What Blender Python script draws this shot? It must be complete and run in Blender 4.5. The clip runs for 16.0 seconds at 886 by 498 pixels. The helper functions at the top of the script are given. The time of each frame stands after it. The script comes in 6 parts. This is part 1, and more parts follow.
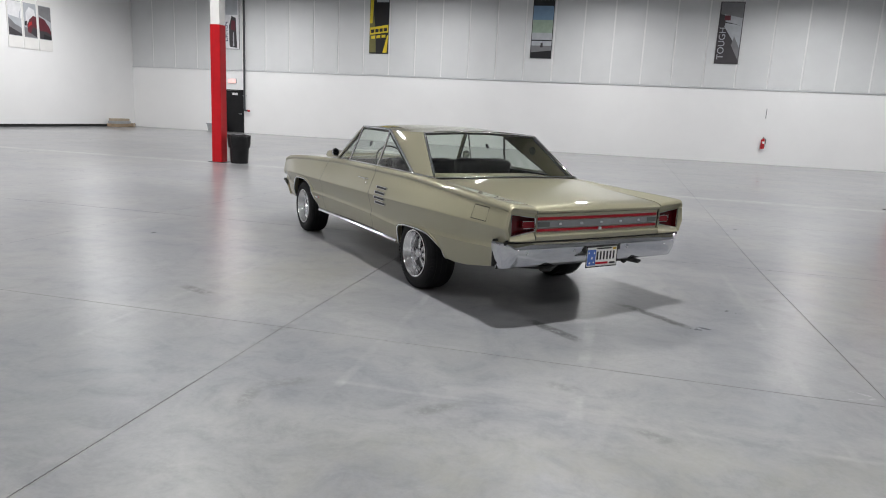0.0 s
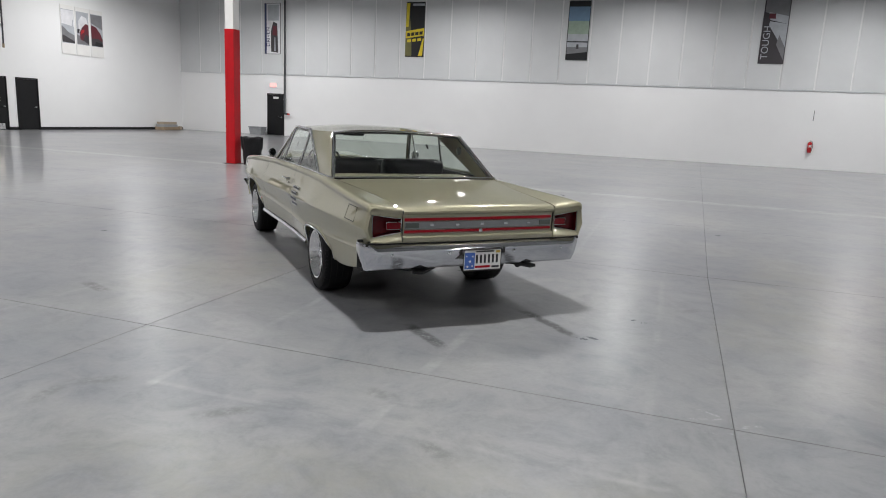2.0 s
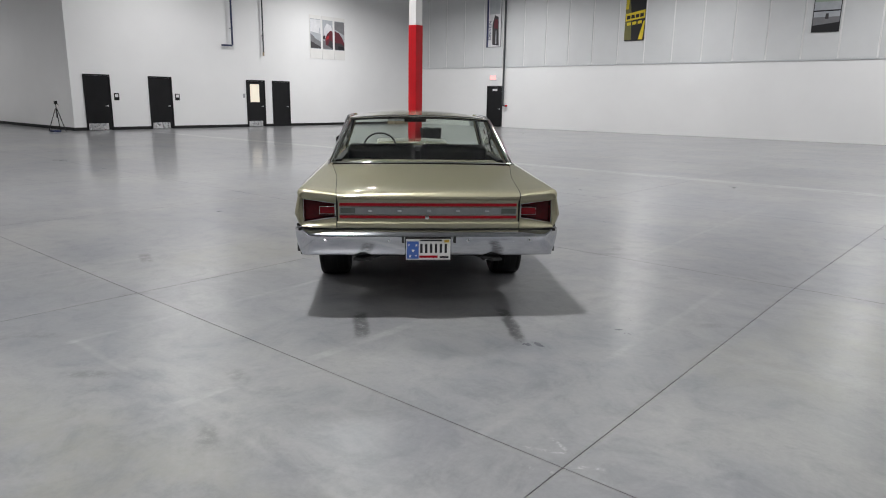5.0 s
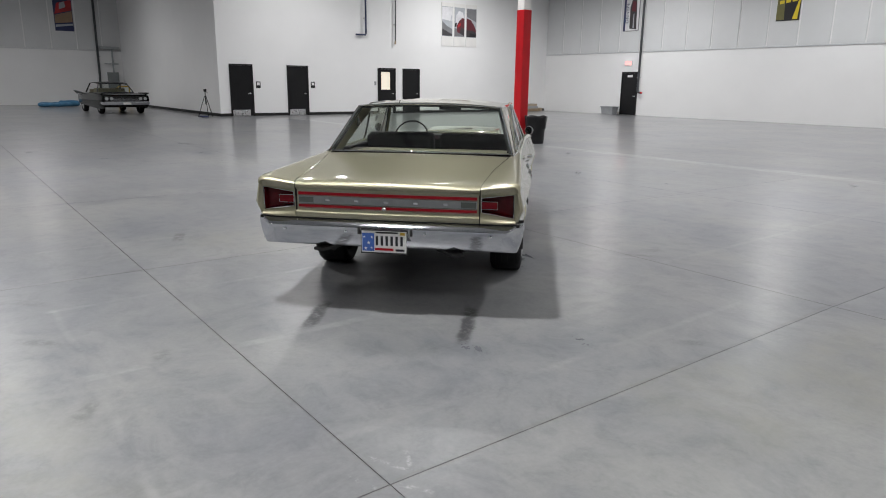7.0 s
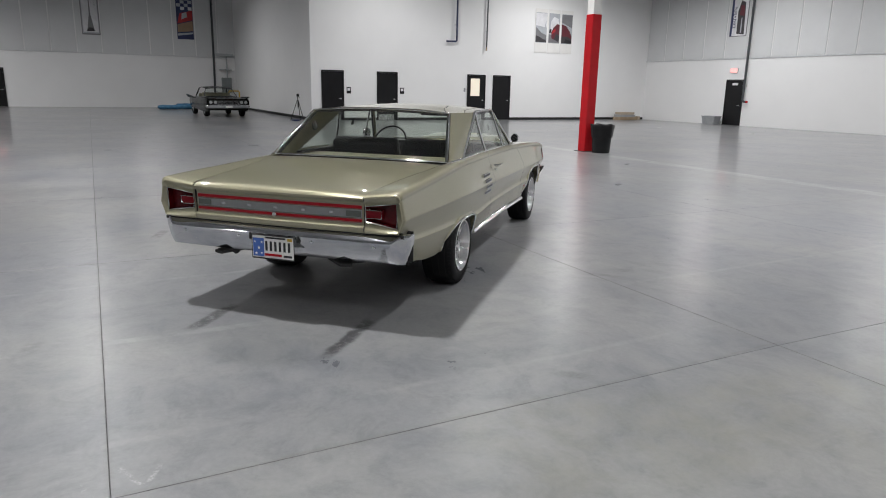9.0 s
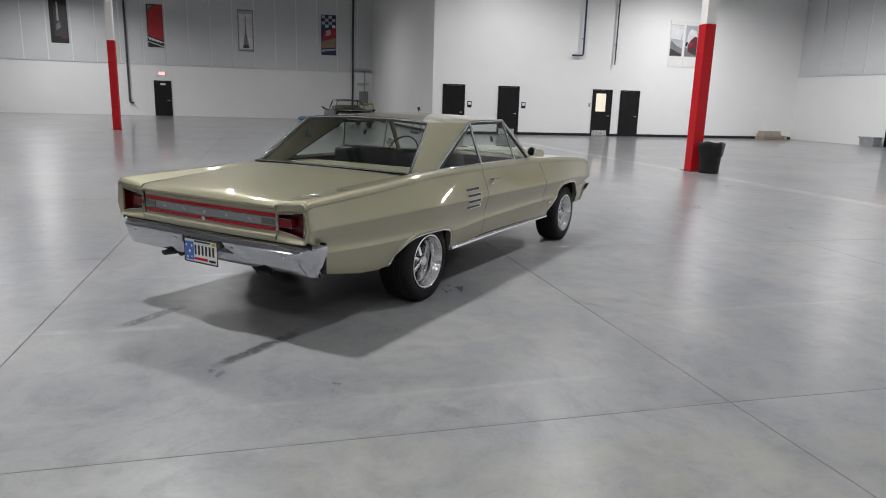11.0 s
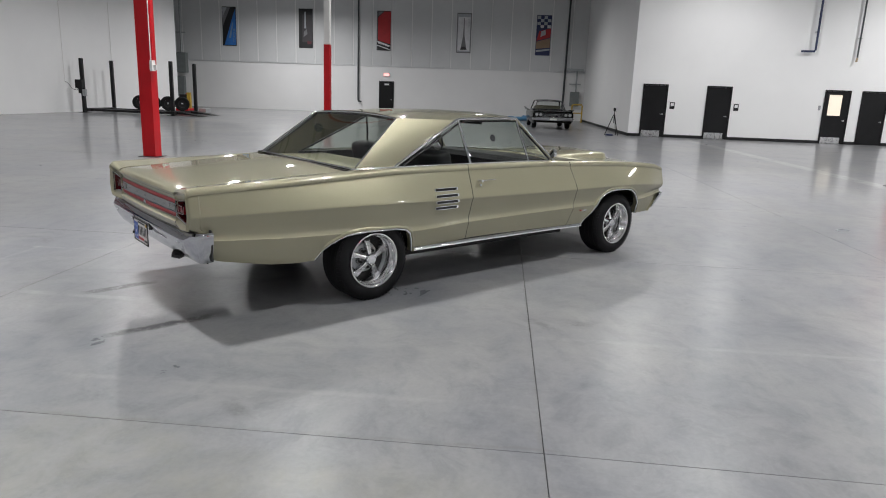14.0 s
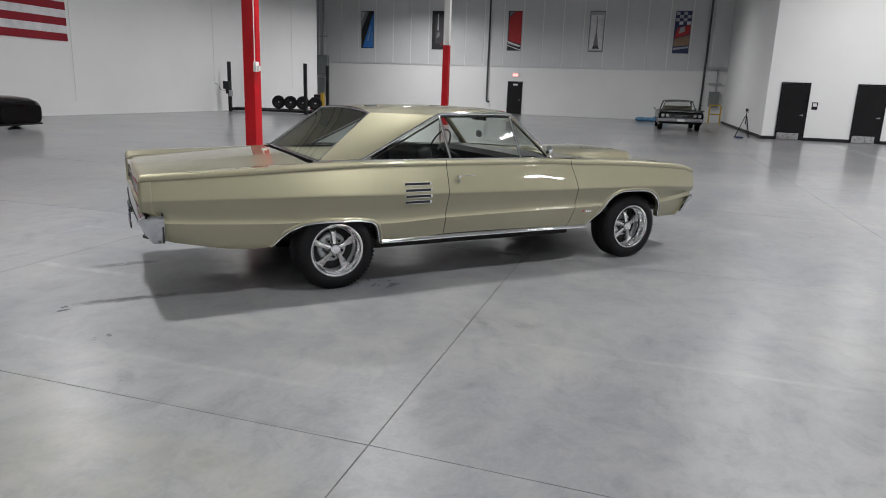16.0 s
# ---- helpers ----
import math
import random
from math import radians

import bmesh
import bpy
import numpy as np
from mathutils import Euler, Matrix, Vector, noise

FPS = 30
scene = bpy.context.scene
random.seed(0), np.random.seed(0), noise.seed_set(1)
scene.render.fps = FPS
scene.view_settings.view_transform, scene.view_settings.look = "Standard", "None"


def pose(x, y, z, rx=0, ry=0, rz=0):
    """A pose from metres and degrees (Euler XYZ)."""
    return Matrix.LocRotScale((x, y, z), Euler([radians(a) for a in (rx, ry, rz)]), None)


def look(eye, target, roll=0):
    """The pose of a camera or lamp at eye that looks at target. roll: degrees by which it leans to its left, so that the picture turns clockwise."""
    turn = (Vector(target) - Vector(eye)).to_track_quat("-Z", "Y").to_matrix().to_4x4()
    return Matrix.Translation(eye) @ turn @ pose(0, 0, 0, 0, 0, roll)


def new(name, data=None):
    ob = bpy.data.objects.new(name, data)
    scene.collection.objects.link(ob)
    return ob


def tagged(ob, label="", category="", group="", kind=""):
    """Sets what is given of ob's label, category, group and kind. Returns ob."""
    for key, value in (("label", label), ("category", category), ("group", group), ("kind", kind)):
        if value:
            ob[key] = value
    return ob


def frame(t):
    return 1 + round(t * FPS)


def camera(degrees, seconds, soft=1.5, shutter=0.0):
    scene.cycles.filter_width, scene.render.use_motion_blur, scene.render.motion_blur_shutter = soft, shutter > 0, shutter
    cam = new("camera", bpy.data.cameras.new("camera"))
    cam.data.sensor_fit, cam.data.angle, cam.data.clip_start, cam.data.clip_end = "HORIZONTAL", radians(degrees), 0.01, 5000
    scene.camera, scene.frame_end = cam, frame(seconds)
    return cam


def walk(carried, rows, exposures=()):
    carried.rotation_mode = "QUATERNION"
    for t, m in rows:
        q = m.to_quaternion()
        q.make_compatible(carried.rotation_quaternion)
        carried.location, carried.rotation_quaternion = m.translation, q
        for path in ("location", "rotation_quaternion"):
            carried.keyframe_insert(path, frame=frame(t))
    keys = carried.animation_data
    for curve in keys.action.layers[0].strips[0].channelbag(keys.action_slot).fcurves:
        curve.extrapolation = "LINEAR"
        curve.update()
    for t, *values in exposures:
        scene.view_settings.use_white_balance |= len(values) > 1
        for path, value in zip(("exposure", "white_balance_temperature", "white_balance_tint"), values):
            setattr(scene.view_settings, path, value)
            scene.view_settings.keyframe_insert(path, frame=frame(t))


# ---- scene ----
cam = camera(67.3, 16.0, soft=1.0)
PATH = [
    (0, (-0.065, 0.04, 1.508), (-0.521, 1.947, 1.115), 2.9),
    (0.5, (0.261, 0.202, 1.517), (-0.186, 2.111, 1.121), 3.1),
    (1, (0.608, 0.27, 1.515), (0.152, 2.18, 1.134), 2.8),
    (1.5, (0.912, 0.392, 1.506), (0.37, 2.278, 1.122), 2.6),
    (2, (1.196, 0.555, 1.531), (0.571, 2.415, 1.14), 2.8),
    (2.5, (1.547, 0.701, 1.515), (0.749, 2.489, 1.106), 1.8),
    (3, (1.822, 0.885, 1.506), (0.956, 2.631, 1.055), 2.4),
    (3.5, (2.04, 1.166, 1.501), (1.106, 2.869, 1.026), 2.6),
    (4, (2.352, 1.34, 1.51), (1.274, 2.958, 1.041), 1.5),
    (4.2, (2.456, 1.458, 1.498), (1.333, 3.048, 1.035), 1.1),
    (6.3, (3.346, 2.452, 1.561), (1.909, 3.769, 1.115), 1.7),
    (6.5, (3.36, 2.598, 1.525), (1.892, 3.878, 1.069), 1.5),
    (7, (3.62, 2.871, 1.537), (2.074, 4.046, 1.057), 0.7),
    (7.5, (3.781, 3.2, 1.528), (2.188, 4.305, 1.035), 0.7),
    (8, (3.924, 3.532, 1.538), (2.289, 4.573, 1.047), 1.0),
    (8.5, (4.128, 3.861, 1.547), (2.44, 4.824, 1.076), 0.8),
    (8.7, (4.167, 3.988, 1.538), (2.465, 4.928, 1.071), 0.9),
    (10.8, (4.389, 5.458, 1.543), (2.521, 6.015, 1.096), 1.8),
    (11, (4.433, 5.572, 1.515), (2.549, 6.086, 1.082), 1.7),
    (11.5, (4.491, 5.918, 1.519), (2.569, 6.279, 1.098), 2.0),
    (12, (4.443, 6.27, 1.51), (2.505, 6.514, 1.078), 2.2),
    (12.5, (4.481, 6.627, 1.525), (2.536, 6.808, 1.095), 2.2),
    (13, (4.511, 6.975, 1.532), (2.559, 7.061, 1.102), 2.6),
    (13.5, (4.418, 7.307, 1.536), (2.473, 7.238, 1.077), 2.4),
    (14, (4.38, 7.664, 1.539), (2.438, 7.51, 1.087), 2.1),
    (14.5, (4.338, 8.002, 1.548), (2.405, 7.767, 1.093), 2.7),
    (15, (4.234, 8.324, 1.542), (2.31, 8.041, 1.071), 3.0),
    (15.5, (4.196, 8.669, 1.536), (2.287, 8.296, 1.068), 2.2),
    (16, (4.132, 8.989, 1.539), (2.27, 8.427, 1.075), 2.0),
]
walk(cam, [(t, look(eye, target, roll)) for t, eye, target, roll in PATH],
     [(0, 0.18), (1.5, 0.05), (4, 0.01), (6.5, 0.03), (8.5, 0.00), (11, 0.07), (12, 0.20), (14, 0.18), (16, 0.20)])

# ---------------------------------------------------------------- world, lamps, exposure
world = bpy.data.worlds.new("world")
scene.world = world
world.use_nodes = True
world.node_tree.nodes["Background"].inputs["Color"].default_value = (0.8, 0.9, 1.0, 1)
world.node_tree.nodes["Background"].inputs["Strength"].default_value = 0.01
scene.view_settings.exposure = 0.49

LAMP_Z, LAMP_POWER = 7.8, 250.0
LAMP_X = [-18.0, -9.2, -0.4, 8.2, 16.8]
LAMP_Y = [-5.5, 3.5, 12.5, 21.5, 29.5]
# Seven lamps off the grid are added to brighten door wall and west end.
LAMPS = [(x, y) for x in LAMP_X for y in LAMP_Y] + [(-23.2, 17.0), (-23.2, 26.0), (-26.5, -5.5), (-26.5, 3.5), (-35.0, -5.5), (-40.0, -7.0), (-36.0, 7.0)]


# ---------------------------------------------------------------- materials
def mat(name, color, rough=0.5, metal=0.0, coat=0.0, spec=0.5, emit=None, power=0.0):
    m = bpy.data.materials.new(name)
    m.use_nodes = True
    b = m.node_tree.nodes["Principled BSDF"]
    b.inputs["Base Color"].default_value = (*color, 1)
    b.inputs["Roughness"].default_value = rough
    b.inputs["Metallic"].default_value = metal
    b.inputs["Coat Weight"].default_value = coat
    b.inputs["Coat Roughness"].default_value = 0.03
    b.inputs["Specular IOR Level"].default_value = spec
    if emit:
        b.inputs["Emission Color"].default_value = (*emit, 1)
        b.inputs["Emission Strength"].default_value = power
    return m


def nodes_of(m):
    nt = m.node_tree
    return nt, nt.nodes, nt.links, nt.nodes["Principled BSDF"]


def noise_node(nt, scale, detail=4.0, rough=0.55, vec=None):
    n = nt.nodes.new("ShaderNodeTexNoise")
    n.inputs["Scale"].default_value = scale
    n.inputs["Detail"].default_value = detail
    n.inputs["Roughness"].default_value = rough
    if vec:
        nt.links.new(vec, n.inputs["Vector"])
    return n


def ramp(nt, fac, stops):
    r = nt.nodes.new("ShaderNodeValToRGB")
    e = r.color_ramp.elements
    while len(e) < len(stops):
        e.new(0.5)
    for el, (p, c) in zip(e, stops):
        el.position = p
        el.color = (*c, 1) if len(c) == 3 else c
    nt.links.new(fac, r.inputs["Fac"])
    return r


def mixc(nt, a, b, fac, mode="MIX"):
    n = nt.nodes.new("ShaderNodeMix")
    n.data_type, n.blend_type = "RGBA", mode
    for sock, v in ((n.inputs[0], fac), (n.inputs[6], a), (n.inputs[7], b)):
        if isinstance(v, (int, float)):
            sock.default_value = v
        elif isinstance(v, tuple):
            sock.default_value = (*v, 1)
        else:
            nt.links.new(v, sock)
    return n.outputs[2]


def bump(nt, height, strength, dist, target):
    b = nt.nodes.new("ShaderNodeBump")
    b.inputs["Strength"].default_value = strength
    b.inputs["Distance"].default_value = dist
    nt.links.new(height, b.inputs["Height"])
    nt.links.new(b.outputs["Normal"], target.inputs["Normal"])


def mottled(name, color, amount=0.08, scale=3.0, rough=0.6, rvar=0.1, grain=60.0, relief=0.15, metal=0.0, coat=0.0):
    """Paint, plastic or metal with cloudy variation, grain and fine relief at real size."""
    m = mat(name, color, rough, metal, coat)
    nt, N, L, b = nodes_of(m)
    pos = N.new("ShaderNodeNewGeometry").outputs["Position"]
    big = noise_node(nt, scale, 5, 0.6, pos)
    lo = tuple(c * (1 - amount) for c in color)
    hi = tuple(min(1, c * (1 + amount)) for c in color)
    L.new(ramp(nt, big.outputs["Fac"], [(0.3, lo), (0.7, hi)]).outputs["Color"], b.inputs["Base Color"])
    r = N.new("ShaderNodeMapRange")
    r.inputs["To Min"].default_value, r.inputs["To Max"].default_value = max(0.02, rough - rvar), rough + rvar
    L.new(big.outputs["Fac"], r.inputs["Value"])
    L.new(r.outputs["Result"], b.inputs["Roughness"])
    if relief:
        fine = noise_node(nt, grain, 3, 0.6, pos)
        bump(nt, fine.outputs["Fac"], relief, 0.002, b)
    return m


def concrete_material():
    m = mat("polished_concrete", (0.4, 0.41, 0.43), 0.3)
    nt, N, L, b = nodes_of(m)
    geo = N.new("ShaderNodeNewGeometry")
    pos = geo.outputs["Position"]
    cloud = noise_node(nt, 0.45, 6, 0.62, pos)
    patch = noise_node(nt, 1.7, 6, 0.68, pos)
    fine = noise_node(nt, 38, 4, 0.6, pos)
    # trowel streaks, long in one direction
    mp = N.new("ShaderNodeMapping")
    mp.inputs["Scale"].default_value = (0.35, 2.4, 1)
    mp.inputs["Rotation"].default_value = (0, 0, 0.5)
    L.new(pos, mp.inputs["Vector"])
    streak = noise_node(nt, 1.1, 5, 0.6, mp.outputs["Vector"])
    warp = N.new("ShaderNodeVectorMath")
    warp.operation = "MULTIPLY_ADD"
    L.new(noise_node(nt, 0.8, 3, 0.6, pos).outputs["Color"], warp.inputs[0])
    warp.inputs[1].default_value = (0.9, 0.9, 0)
    L.new(pos, warp.inputs[2])
    blot = noise_node(nt, 1.15, 7, 0.66, warp.outputs[0])
    c1 = ramp(nt, cloud.outputs["Fac"], [(0.34, (0.182, 0.185, 0.195)), (0.5, (0.209, 0.2095, 0.213)), (0.66, (0.240, 0.238, 0.232))]).outputs["Color"]
    c2 = ramp(nt, blot.outputs["Fac"], [(0.30, (0.70, 0.718, 0.76)), (0.42, (0.895, 0.902, 0.922)), (0.52, (1.0, 1.0, 1.0)), (0.68, (1.12, 1.115, 1.10))]).outputs["Color"]
    c3 = ramp(nt, streak.outputs["Fac"], [(0.3, (0.93, 0.935, 0.945)), (0.7, (1.04, 1.04, 1.035))]).outputs["Color"]
    c4 = ramp(nt, fine.outputs["Fac"], [(0.3, (0.95, 0.95, 0.95)), (0.7, (1.04, 1.04, 1.04))]).outputs["Color"]
    c = mixc(nt, mixc(nt, mixc(nt, c1, c2, 1.0, "MULTIPLY"), c3, 1.0, "MULTIPLY"), c4, 1.0, "MULTIPLY")
    mid = noise_node(nt, 5.0, 6, 0.72, warp.outputs[0])
    c5 = ramp(nt, mid.outputs["Fac"], [(0.32, (0.82, 0.828, 0.845)), (0.5, (1, 1, 1)), (0.68, (1.09, 1.09, 1.08))]).outputs["Color"]
    c = mixc(nt, c, c5, 1.0, "MULTIPLY")
    # pale traces of old lines, a pale band along one joint, dark tyre scuffs, chalk by a crossing
    def seg(x0, y0, x1, y1, w, soft):
        """1 near the line from (x0, y0) to (x1, y1), falling to 0 at w from it."""
        d = Vector((x1 - x0, y1 - y0, 0))
        ln = d.length
        d.normalize()
        sub = N.new("ShaderNodeVectorMath")
        sub.operation = "SUBTRACT"
        L.new(wob, sub.inputs[0])
        sub.inputs[1].default_value = ((x0 + x1) / 2, (y0 + y1) / 2, 0)
        best = None
        for axis, half, edge in ((d, ln / 2, soft * 3), (Vector((-d.y, d.x, 0)), w, soft)):
            dot = N.new("ShaderNodeVectorMath")
            dot.operation = "DOT_PRODUCT"
            L.new(sub.outputs[0], dot.inputs[0])
            dot.inputs[1].default_value = axis
            ab = N.new("ShaderNodeMath")
            ab.operation = "ABSOLUTE"
            L.new(dot.outputs["Value"], ab.inputs[0])
            mr = N.new("ShaderNodeMapRange")
            mr.interpolation_type = "SMOOTHSTEP"
            mr.inputs["From Min"].default_value, mr.inputs["From Max"].default_value = half, half + edge
            mr.inputs["To Min"].default_value, mr.inputs["To Max"].default_value = 1, 0
            L.new(ab.outputs[0], mr.inputs["Value"])
            if best is None:
                best = mr.outputs[0]
            else:
                mu = N.new("ShaderNodeMath")
                mu.operation = "MULTIPLY"
                L.new(best, mu.inputs[0])
                L.new(mr.outputs[0], mu.inputs[1])
                best = mu.outputs[0]
        return best

    wn = noise_node(nt, 3.0, 3, 0.6, pos)
    wob = N.new("ShaderNodeVectorMath")
    wob.operation = "MULTIPLY_ADD"
    L.new(wn.outputs["Color"], wob.inputs[0])
    wob.inputs[1].default_value = (0.08, 0.08, 0)
    off_v = N.new("ShaderNodeVectorMath")
    off_v.operation = "SUBTRACT"
    L.new(pos, off_v.inputs[0])
    off_v.inputs[1].default_value = (0.04, 0.04, 0)
    L.new(off_v.outputs[0], wob.inputs[2])
    wob = wob.outputs[0]

    def broken(mask, tex, lo, hi):
        mu = N.new("ShaderNodeMath")
        mu.operation = "MULTIPLY"
        mr = N.new("ShaderNodeMapRange")
        mr.inputs["From Min"].default_value, mr.inputs["From Max"].default_value = lo, hi
        L.new(tex, mr.inputs["Value"])
        L.new(mask, mu.inputs[0])
        L.new(mr.outputs[0], mu.inputs[1])
        return mu.outputs[0]

    gaps = noise_node(nt, 2.2, 5, 0.7, pos).outputs["Fac"]
    grit = noise_node(nt, 16, 5, 0.75, pos).outputs["Fac"]

    def lay(c, col, mask, amount):
        mu = N.new("ShaderNodeMath")
        mu.operation = "MULTIPLY"
        mu.use_clamp = True
        L.new(mask, mu.inputs[0])
        mu.inputs[1].default_value = amount
        return mixc(nt, c, col, mu.outputs[0])

    for s4, w, k in (((-.11, 3.37, -.08, 5.1), .022, .26), ((1.22, 3.35, 1.23, 8.1), .006, .16), ((-1.42, 3.36, -1.44, 5.6), .010, .22), ((-3.3, 3.5, -3.25, 5.6), .008, .18), ((.3, 3.37, 1.3, 3.36), .004, .24), ((-1.4, 3.36, -.4, 3.37), .004, .20), ((.2, 8.0, .2, 12.4), .010, .16)):
        c = lay(c, (0.46, 0.46, 0.44), broken(seg(*s4, w, .032), gaps, .40, .66), k)
    c = lay(c, (0.46, 0.46, 0.45), broken(seg(-26, 15.62, 26, 15.62, .16, .08), gaps, .30, .62), .45)
    for s4 in ((-.48, 4.93, -.20, 4.67), (-.40, 4.86, -.27, 4.74), (.22, 5.70, .60, 5.34), (.32, 5.62, .52, 5.42), (-3.35, 4.75, -3.15, 4.68)):
        c = lay(c, (0.06, 0.06, 0.062), broken(seg(*s4, .020, .045), grit, .36, .54), .88)
    for s4 in ((-1.79, 2.96, -1.80, 3.04), (-.87, 3.17, -.84, 3.20), (-.77, 3.24, -.74, 3.26), (-1.75, 3.21, -1.65, 3.29), (.27, 3.28, .32, 3.25), (-.22, 3.75, -.18, 3.74),
               (-2.17, 4.05, -2.13, 4.13), (-.14, 7.96, -.01, 8.07), (-.12, 8.27, -.13, 8.32), (1.46, 6.44, 1.48, 6.46)):
        c = lay(c, (0.09, 0.09, 0.092), broken(seg(*s4, .018, .05), grit, .36, .58), .5)
    for s4 in ((1.45, 4.16, 1.60, 4.24), (1.48, 4.30, 1.58, 4.27), (1.69, 4.17, 1.78, 4.22), (1.50, 4.02, 1.62, 4.06)):
        c = lay(c, (0.62, 0.62, 0.61), broken(seg(*s4, .004, .012), grit, .48, .60), .35)
    # dirt gathered along the saw cuts, and tan stains beside them
    for s4 in ((1.647, -8, 1.647, 7.93), (-2.163, -6, -2.163, 20), (-12, 4.123, 12, 4.123), (-12, 7.933, 12, 7.933)):
        c = lay(c, (0.105, 0.090, 0.076), broken(seg(*s4, -.026, .050), gaps, .22, .60), .50)
    for s4 in ((-.7, 2.5, .9, 2.9), (-2.9, 5.2, -2.4, 6.6), (2.1, 6.0, 2.6, 8.8), (.2, 1.6, .9, 1.9)):
        c = lay(c, (0.225, 0.218, 0.180), broken(seg(*s4, .22, .35), gaps, .36, .70), .5)
    oi = N.new("ShaderNodeObjectInfo")
    rr = ramp(nt, oi.outputs["Random"], [(0.0, (0.965, 0.965, 0.97)), (1.0, (1.03, 1.03, 1.025))]).outputs["Color"]
    c = mixc(nt, c, rr, 1.0, "MULTIPLY")
    L.new(c, b.inputs["Base Color"])
    r = N.new("ShaderNodeMapRange")
    r.inputs["From Min"].default_value, r.inputs["From Max"].default_value = 0.3, 0.7
    r.inputs["To Min"].default_value, r.inputs["To Max"].default_value = 0.27, 0.35
    L.new(blot.outputs["Fac"], r.inputs["Value"])
    L.new(r.outputs["Result"], b.inputs["Roughness"])
    b.inputs["Specular IOR Level"].default_value = 0.20
    # the sealed surface mirrors more at a shallow angle
    lw = N.new("ShaderNodeLayerWeight")
    lw.inputs["Blend"].default_value = 0.5
    g = N.new("ShaderNodeMapRange")
    g.interpolation_type = "SMOOTHSTEP"
    g.inputs["From Min"].default_value, g.inputs["From Max"].default_value = 0.80, 0.97
    g.inputs["To Min"].default_value, g.inputs["To Max"].default_value = 0.0, 0.42
    L.new(lw.outputs["Facing"], g.inputs["Value"])
    L.new(g.outputs[0], b.inputs["Coat Weight"])
    b.inputs["Coat Roughness"].default_value = 0.075
    bump(nt, patch.outputs["Fac"], 0.05, 0.01, b)
    return m


def car_paint(name, color, flake=0.35, metal=0.55):
    m = mat(name, color, 0.40, metal, 1.0)
    m.node_tree.nodes["Principled BSDF"].inputs["Specular Tint"].default_value = (0.55, 0.53, 0.46, 1)
    nt, N, L, b = nodes_of(m)
    tc = N.new("ShaderNodeTexCoord").outputs["Object"]
    v = N.new("ShaderNodeTexVoronoi")
    v.inputs["Scale"].default_value = 900
    L.new(tc, v.inputs["Vector"])
    c = ramp(nt, v.outputs["Distance"], [(0.0, tuple(min(1, k * (1 + flake)) for k in color)), (0.7, tuple(k * (1 - flake * 0.3) for k in color))]).outputs["Color"]
    big = noise_node(nt, 2.0, 3, 0.5, tc)
    c = mixc(nt, c, ramp(nt, big.outputs["Fac"], [(0.3, (0.97, 0.97, 0.97)), (0.7, (1.02, 1.02, 1.02))]).outputs["Color"], 1.0, "MULTIPLY")
    L.new(c, b.inputs["Base Color"])
    b.inputs["Coat Roughness"].default_value = 0.02
    b.inputs["Coat IOR"].default_value = 1.72
    return m


def glass_material(name, tint, base=0.045):
    m = bpy.data.materials.new(name)
    m.use_nodes = True
    nt = m.node_tree
    nt.nodes.clear()
    out = nt.nodes.new("ShaderNodeOutputMaterial")
    tr = nt.nodes.new("ShaderNodeBsdfTransparent")
    tr.inputs["Color"].default_value = (*tint, 1)
    gl = nt.nodes.new("ShaderNodeBsdfGlossy")
    gl.inputs["Roughness"].default_value = 0.01
    lw = nt.nodes.new("ShaderNodeLayerWeight")
    lw.inputs["Blend"].default_value = 0.5
    pw = nt.nodes.new("ShaderNodeMath")
    pw.operation = "POWER"
    nt.links.new(lw.outputs["Facing"], pw.inputs[0])
    pw.inputs[1].default_value = 4.5
    fr = nt.nodes.new("ShaderNodeMapRange")
    fr.inputs["To Min"].default_value, fr.inputs["To Max"].default_value = base, 0.85
    nt.links.new(pw.outputs[0], fr.inputs["Value"])
    mx = nt.nodes.new("ShaderNodeMixShader")
    nt.links.new(fr.outputs[0], mx.inputs[0])
    nt.links.new(tr.outputs[0], mx.inputs[1])
    nt.links.new(gl.outputs[0], mx.inputs[2])
    nt.links.new(mx.outputs[0], out.inputs[0])
    return m


CONCRETE = concrete_material()
JOINT = mottled("joint_filler", (0.11, 0.11, 0.107), 0.2, 8, 0.8)
WHITE_WALL = mottled("white_wall_paint", (0.84, 0.84, 0.838), 0.025, 0.35, 0.55, 0.06, 25, 0.12)
PANEL_GREY = mottled("insulated_panel_grey", (0.645, 0.655, 0.66), 0.03, 0.8, 0.5, 0.06, 30, 0.08)
LEDGE = mottled("grey_ledge_metal", (0.66, 0.67, 0.68), 0.06, 2, 0.45, 0.08, 40, 0.05, 0.3)
CEILING = mottled("grey_ceiling_deck", (0.55, 0.555, 0.56), 0.04, 0.5, 0.6)
RED_PAINT = mottled("red_column_paint", (0.50, 0.008, 0.014), 0.10, 2.5, 0.42, 0.08, 45, 0.10)
WHITE_PAINT = mottled("white_column_paint", (0.78, 0.77, 0.75), 0.03, 2, 0.5)
BLACK_DOOR = mottled("black_door_paint", (0.007, 0.007, 0.008), 0.25, 2, 0.38, 0.08, 50, 0.06)
BLACK_BASE = mottled("black_rubber_base", (0.015, 0.015, 0.016), 0.2, 4, 0.5)
BLACK_PLASTIC = mottled("black_plastic", (0.010, 0.010, 0.011), 0.25, 6, 0.42, 0.1, 60, 0.15)
BLACK_STEEL = mottled("black_powder_coat", (0.009, 0.009, 0.010), 0.3, 4, 0.45, 0.1, 70, 0.15)
STEEL = mottled("brushed_steel", (0.62, 0.62, 0.63), 0.08, 8, 0.28, 0.08, 90, 0.06, 1.0)
